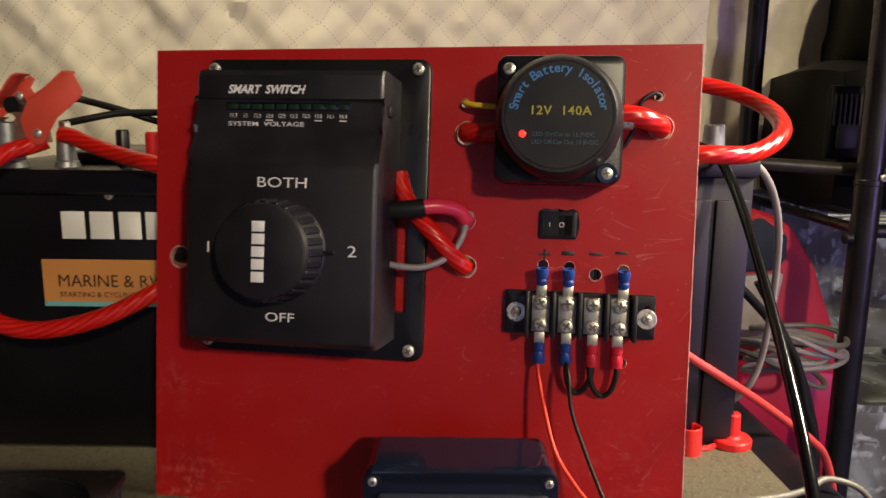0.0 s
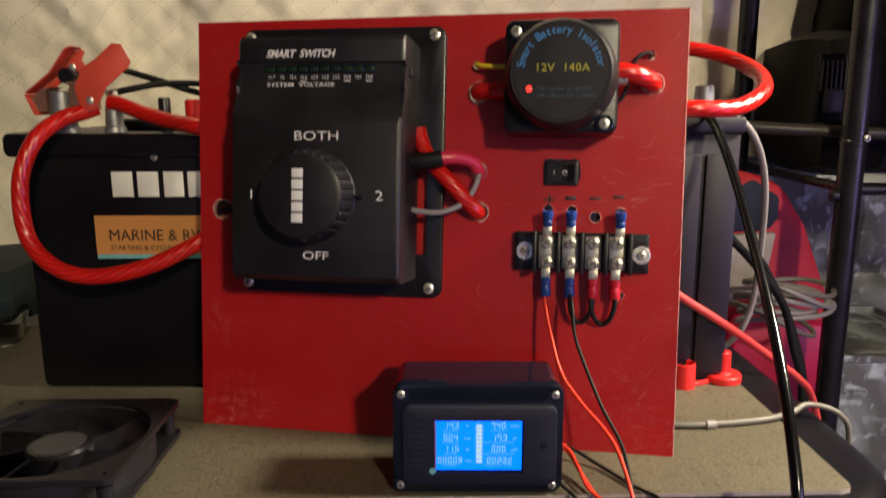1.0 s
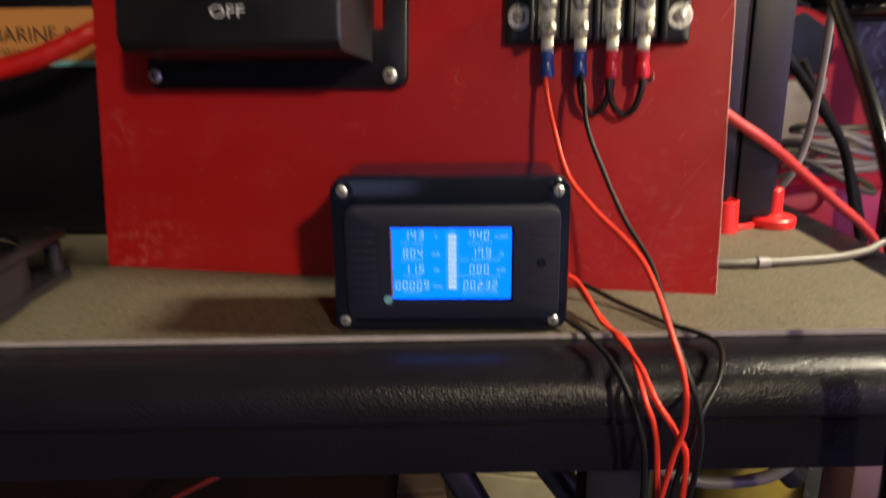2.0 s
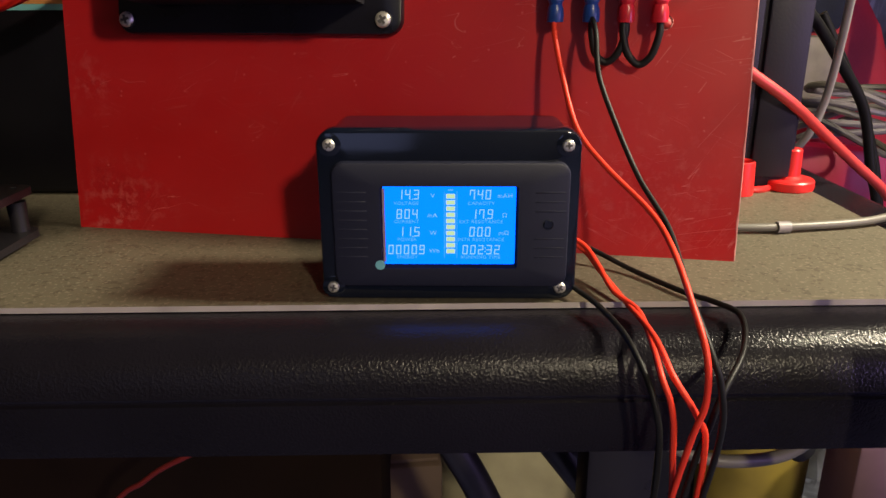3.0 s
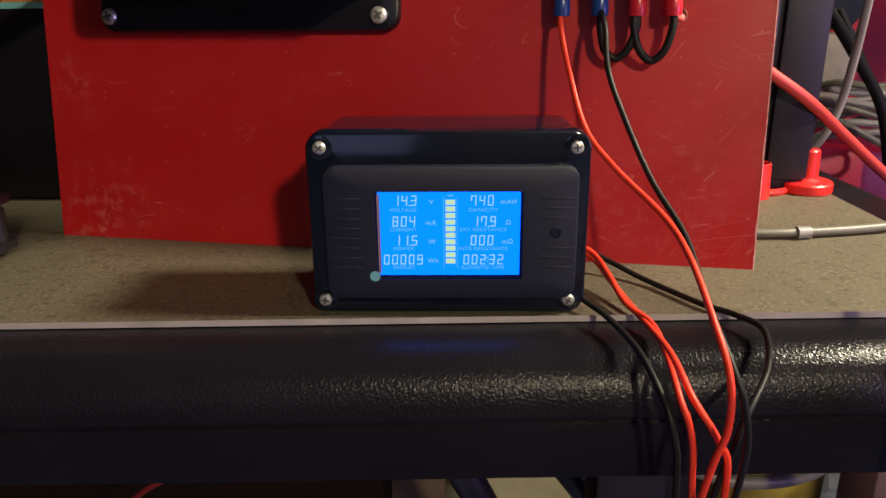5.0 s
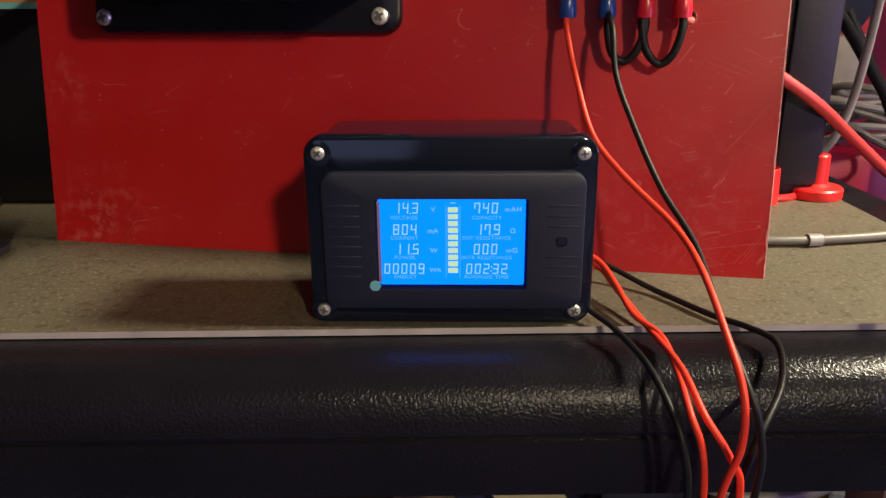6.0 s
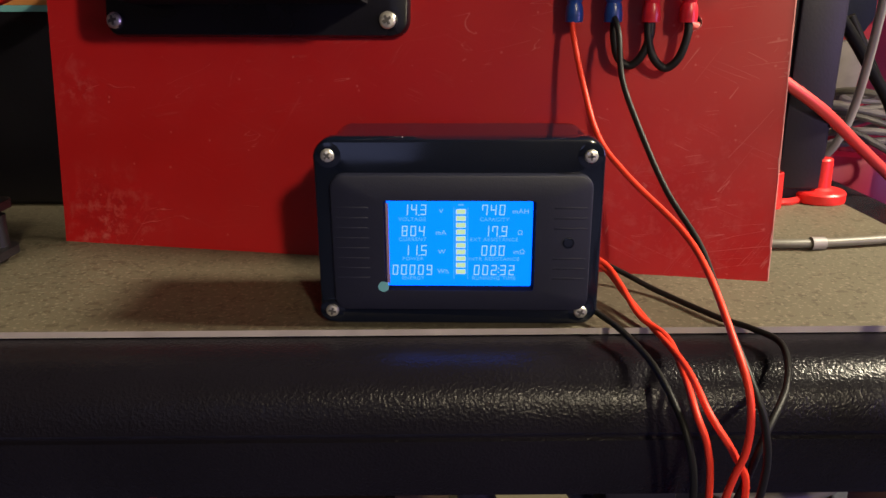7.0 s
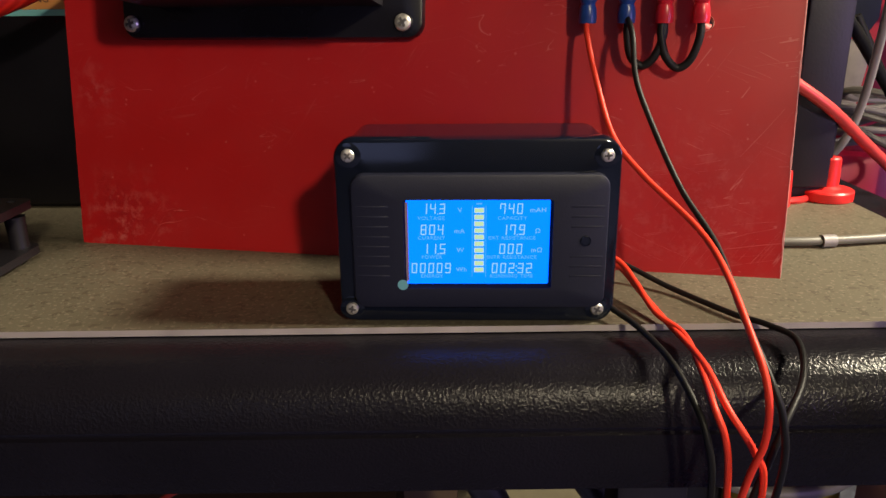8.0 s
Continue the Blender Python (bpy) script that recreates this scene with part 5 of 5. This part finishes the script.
def cap_pair():
    e = empty("terminal_cap_pair", pose(0.206, 0.181, 0.7503), "red plastic terminal caps joined by a strap", "cap")
    part("cap_disc", lathe([(0.0148, 0), (0.0151, 0.0010), (0.0151, 0.0050), (0.0143, 0.0060), (0.0085, 0.0066), (0.0064, 0.0080), (0.0060, 0.0235), (0.0053, 0.0245), (0, 0.0245)], 32), "red_cap", e)
    cup = lathe([(0.0095, 0), (0.0095, 0.002), (0.0088, 0.0195), (0.0080, 0.0200), (0.0072, 0.0190), (0.0074, 0.003), (0, 0.003)], 28, Matrix.Translation((-0.0360, -0.014, 0)))
    part("cap_cup", cup, "red_cap", e)
    part("strap", tube([(-0.030, -0.012, 0.0012), (-0.022, -0.0115, 0.0014), (-0.016, -0.008, 0.0012), (-0.010, -0.004, 0.0012)], 0.0022, 8), "red_cap", e)


cap_pair()

# ---- shelf rack and what is on and under it ----
def rack():
    e = empty("shelf_rack", pose(0.383, 0.35, 0), "black steel pole rack with chrome wire shelves", "shelf")
    for x, y in ((0, 0), (0, 0.33), (0.75, 0), (0.75, 0.33)):
        part("pole", lathe([(0.0120, 0), (0.0120, 0.929), (0.0126, 0.930), (0.0126, 0.934), (0.0120, 0.935), (0.0120, 1.9), (0.009, 1.905), (0, 1.905)], 24, Matrix.Translation((x, y, 0))), "pole", e)
    screw(e, (0.006, -0.0125, 0.937), 0.0036, 20)
    for z in (0.886, 0.50):
        for y in (0.0, 0.33):
            part("shelf_rail", tube([(0, y, z), (0.375, y, z), (0.75, y, z)], 0.0065), "pole", e)
        part("shelf_rail", tube([(0, 0, z), (0, 0.16, z), (0, 0.33, z)], 0.0055), "pole", e)
        for i in range(13):
            part("shelf_wire", tube([(0.0, 0.02 + 0.025 * i, z + 0.005), (0.375, 0.02 + 0.025 * i, z + 0.005), (0.75, 0.02 + 0.025 * i, z + 0.005)], 0.0022, 8), "chrome", e)
    part("pole_clip", lathe([(0.006, 0), (0.006, 0.006), (0, 0.007)], 14, Matrix.Translation((-0.012, -0.002, 0.880)) @ Matrix.Rotation(radians(-90), 4, "Y")), "pole", e)


rack()


ob = part("clothes_pole", lathe([(0.0110, 0), (0.0110, 2.396), (0, 2.397)], 24, Matrix.Translation((0.341, 0.535, 0))), "pole")
tagged(ob, "slim black steel pole standing before the hanging cloth", "pole")


def soft(c, s, amp, freq, seed, sub=3, power=1.0):
    """A lumpy rounded body: a subdivided cube pulled towards a ball and pushed about by noise."""
    b = bmesh.new()
    bmesh.ops.create_cube(b, size=2.0)
    bmesh.ops.subdivide_edges(b, edges=b.edges[:], cuts=2 ** sub - 1, use_grid_fill=True)
    for v in b.verts:
        d = v.co.normalized()
        p = v.co.lerp(d * 1.25, 0.45 * power)
        n = noise.noise(p * freq + Vector((seed, seed * 2, 0)))
        p = p + d * n * amp
        v.co = Vector((p.x * s[0] / 2 + c[0], p.y * s[1] / 2 + c[1], p.z * s[2] / 2 + c[2]))
    return b


def machine():
    e = empty("dark_machine", pose(0.520, 0.52, 0.894), "dark plastic machine with grille standing on wire shelf", "machine")
    part("body", soft((0.02, 0.02, 0.062), (0.25, 0.22, 0.125), 0.02, 1.0, 2.0, power=0.35), "dark_machine", e)
    part("side_fairing", soft((-0.105, -0.02, 0.075), (0.075, 0.20, 0.150), 0.03, 1.2, 5.0), "dark_machine", e)
    bar = [(-0.240, -0.132, 0.054), (-0.232, -0.137, 0.053), (-0.20, -0.142, 0.051), (-0.10, -0.148, 0.046), (0.0, -0.146, 0.044), (0.12, -0.140, 0.044)]
    part("front_bar", tube(bar, 0.0062, 14), "brown_bar", e, "worn brown metal bar")
    grille = part("grille", box(0.066, 0.008, 0.070, (-0.128, -0.1270, 0.092), 0.003), "dark_machine", e, "dark grille panel")
    for i in range(10):
        part("grille_slat", box(0.0022, 0.003, 0.030, (-0.156 + 0.0048 * i, -0.1320, 0.104), 0.0006), "tan_panel", grille)
    part("panel", box(0.021, 0.005, 0.025, (-0.1425, -0.1325, 0.0785), 0.003), "tan_panel", e, "small tan panel")


machine()
ob = part("black_bag", soft((0.532, 0.53, 1.090), (0.17, 0.16, 0.13), 0.12, 1.3, 9.0), "dark_machine")
tagged(ob, "soft black bag heaped on top of the machine", "bag")


def cloth_sheet(name, x0, x1, z0, z1, y, amp, seed, mat, label, category, slant=0.0, nx=60, nz=40):
    b = bmesh.new()
    rows = []
    for j in range(nz + 1):
        row = []
        for i in range(nx + 1):
            x, z = x0 + (x1 - x0) * i / nx, z0 + (z1 - z0) * j / nz
            d = amp * noise.noise(Vector((x * 14 + seed, z * 2.5, seed))) + 0.35 * amp * noise.noise(Vector((x * 40, z * 22, seed)))
            row.append(b.verts.new((x, y + d + slant * (z - z0), z)))
        rows.append(row)
    for j in range(nz):
        for i in range(nx):
            b.faces.new((rows[j][i], rows[j][i + 1], rows[j + 1][i + 1], rows[j + 1][i]))
    ext = bmesh.ops.extrude_face_region(b, geom=b.faces[:], use_keep_orig=True)
    bmesh.ops.translate(b, verts=[v for v in ext["geom"] if isinstance(v, bmesh.types.BMVert)], vec=(0, 0.003, 0))
    return tagged(part(name, b, mat), label, category)


cloth_sheet("hanging_cloth", 0.25, 0.60, 0.90, 1.7, 0.585, 0.045, 4.0, "patched", "rumpled beige cloth with lavender patches hanging behind rack", "cloth")
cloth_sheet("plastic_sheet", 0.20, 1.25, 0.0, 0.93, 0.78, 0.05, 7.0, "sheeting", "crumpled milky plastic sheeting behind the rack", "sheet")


def red_bag():
    e = empty("red_bag", pose(0.36, 0.46, 0.51), "red nylon bag with navy top leaning behind bench", "bag")
    outline_ = [(-0.10, 0.0), (0.085, 0.0), (0.075, 0.16), (0.055, 0.25), (0.025, 0.325), (-0.005, 0.37), (-0.04, 0.385), (-0.085, 0.36), (-0.10, 0.28)]
    part("body", prism(outline_, -0.03, 0.06, 0.012), "red_cloth", e)
    part("navy_panel", prism([(-0.088, 0.318), (-0.020, 0.322), (-0.012, 0.335), (-0.012, 0.358), (-0.042, 0.378), (-0.080, 0.352)], -0.038, -0.027, 0.004), "navy_cloth", e, "navy blue upper panel")
    part("beige_panel", prism([(-0.088, 0.235), (-0.022, 0.245), (-0.012, 0.319), (-0.088, 0.315)], -0.037, -0.027, 0.004), "mat_edge", e, "pale beige panel")
    part("lower_pocket", prism([(-0.07, 0.10), (0.055, 0.10), (0.065, 0.215), (-0.055, 0.225)], -0.055, -0.028, 0.008), "magenta", e, "crimson lower pocket")


red_bag()


def wire_coil():
    e = empty("wire_coil", pose(0.320, 0.345, 0.775), "loose coil of grey wire lying on the red bag", "coil")
    for i in range(7):
        ry, rx = 0.022 + 0.006 * random.random(), 0.034 + 0.014 * random.random()
        z, tilt, ox = -0.020 + 0.0055 * i, random.uniform(-0.35, 0.30), random.uniform(-0.006, 0.014)
        pts = [(ox + rx * math.cos(a), ry * math.sin(a), z + tilt * rx * math.cos(a) + 0.004 * math.sin(2 * a)) for a in [2 * math.pi * k / 14 for k in range(15)]]
        part("loop", tube(pts, 0.0027, 8, 5), "grey_wire" if i % 3 else "white_wire", e)


wire_coil()


def storage_bin():
    e = empty("storage_bin", pose(0.50, 0.52, 0.51), "milky plastic storage bin on the lower shelf", "bin")
    b = box(0.16, 0.20, 0.17, (0, 0, 0.085), 0.008, 3)
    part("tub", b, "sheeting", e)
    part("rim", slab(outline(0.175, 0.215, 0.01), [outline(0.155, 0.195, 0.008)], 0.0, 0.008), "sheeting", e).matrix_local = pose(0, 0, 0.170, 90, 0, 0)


storage_bin()
e = empty("tape_roll", pose(0.43, 0.37, 0.508), "white and red tape roll lying on the shelf", "tape")
part("tape", lathe([(0.022, 0), (0.045, 0), (0.045, 0.045), (0.022, 0.045), (0.022, 0)], 40, Matrix.Translation((0, 0, 0.0))), "white_wire", e)
part("tape_edge", lathe([(0.0455, 0), (0.0455, 0.012), (0.0450, 0.013)], 40), "red_cap", e, "red lower band")

# ---- far end of the bench ----
ob = part("dark_bag", soft((-0.505, 0.37, 0.785), (0.13, 0.15, 0.062), 0.15, 1.4, 3.0), "teal_cloth")
tagged(ob, "dark teal cloth bag lying behind the battery", "bag")
e = empty("glass_dish", pose(-0.455, 0.275, 0.7503), "small clear glass dish on the mat", "dish")
part("dish", lathe([(0, 0), (0.028, 0), (0.034, 0.018), (0.036, 0.030), (0.034, 0.030), (0.031, 0.018), (0.026, 0.003), (0, 0.003)], 36), "glass", e)

# ---- under the bench ----
def carton(name, c, s, rz, label, mat="cardboard"):
    e = empty(name, pose(*c, 0, 0, rz), label, "box")
    part("tub", box(s[0], s[1], s[2], (0, 0, s[2] / 2), 0.003), mat, e)
    part("flap", box(s[0] * 0.98, s[1] * 0.46, 0.004, (0, -s[1] * 0.25, s[2] + 0.003), 0.001), mat, e)
    part("flap", box(s[0] * 0.98, s[1] * 0.46, 0.004, (0, s[1] * 0.25, s[2] + 0.003), 0.001), mat, e)


carton("cardboard_box", (-0.20, 0.46, 0.0), (0.34, 0.30, 0.44), 8, "brown cardboard box on the floor under the bench")
carton("cardboard_box", (0.10, 0.60, 0.0), (0.24, 0.24, 0.36), -12, "smaller pale cream cardboard box standing under the bench", "cream_board")
ob = part("white_cable", tube([(0.060, 0.03, 0.690), (0.105, 0.02, 0.669), (0.133, 0.02, 0.664), (0.165, 0.035, 0.662), (0.19, 0.06, 0.672), (0.21, 0.08, 0.70)], 0.0030), "white_wire")
tagged(ob, "off-white cord sagging below the bench top", "cable")
wire("red_wire", [(-0.05, 0.12, 0.640), (-0.11, 0.11, 0.628), (-0.149, 0.10, 0.612), (-0.171, 0.10, 0.600), (-0.184, 0.10, 0.590), (-0.198, 0.10, 0.580), (-0.23, 0.10, 0.54), (-0.27, 0.10, 0.40), (-0.28, 0.10, 0.004)], 0.0017, "dull_red", "dull red cord drooping under the bench top", "wire")
e = empty("blue_jug", pose(0.345, 0.13, 0.0), "blue plastic jug standing on the floor beside bench", "jug")
part("body", lathe([(0.06, 0), (0.065, 0.01), (0.065, 0.50), (0.05, 0.55), (0.022, 0.575), (0.022, 0.60), (0, 0.60)], 36), "blue_plastic", e)
ob = part("yellow_tub", lathe([(0.040, 0), (0.045, 0.40), (0.047, 0.55), (0.044, 0.56), (0, 0.56)], 32, Matrix.Translation((0.262, 0.30, 0.0))), "yellow_plastic")
tagged(ob, "dull yellow plastic tub standing under the bench", "tub")
e = empty("pink_carton", pose(0.340, 0.26, 0.0), "pale pink carton with orange top beside bench leg", "carton")
part("carton", box(0.045, 0.05, 0.60, (0, 0, 0.30), 0.003), "pale_pink", e)
part("top", box(0.047, 0.052, 0.022, (0, 0, 0.611), 0.008, 3), "salmon", e, "rounded orange top")
# Box added to black out the pale background under the bench.
e = empty("dark_filler_box", pose(-0.42, 0.40, 0.0), "dark brown box added to keep under-bench space dark", "box")
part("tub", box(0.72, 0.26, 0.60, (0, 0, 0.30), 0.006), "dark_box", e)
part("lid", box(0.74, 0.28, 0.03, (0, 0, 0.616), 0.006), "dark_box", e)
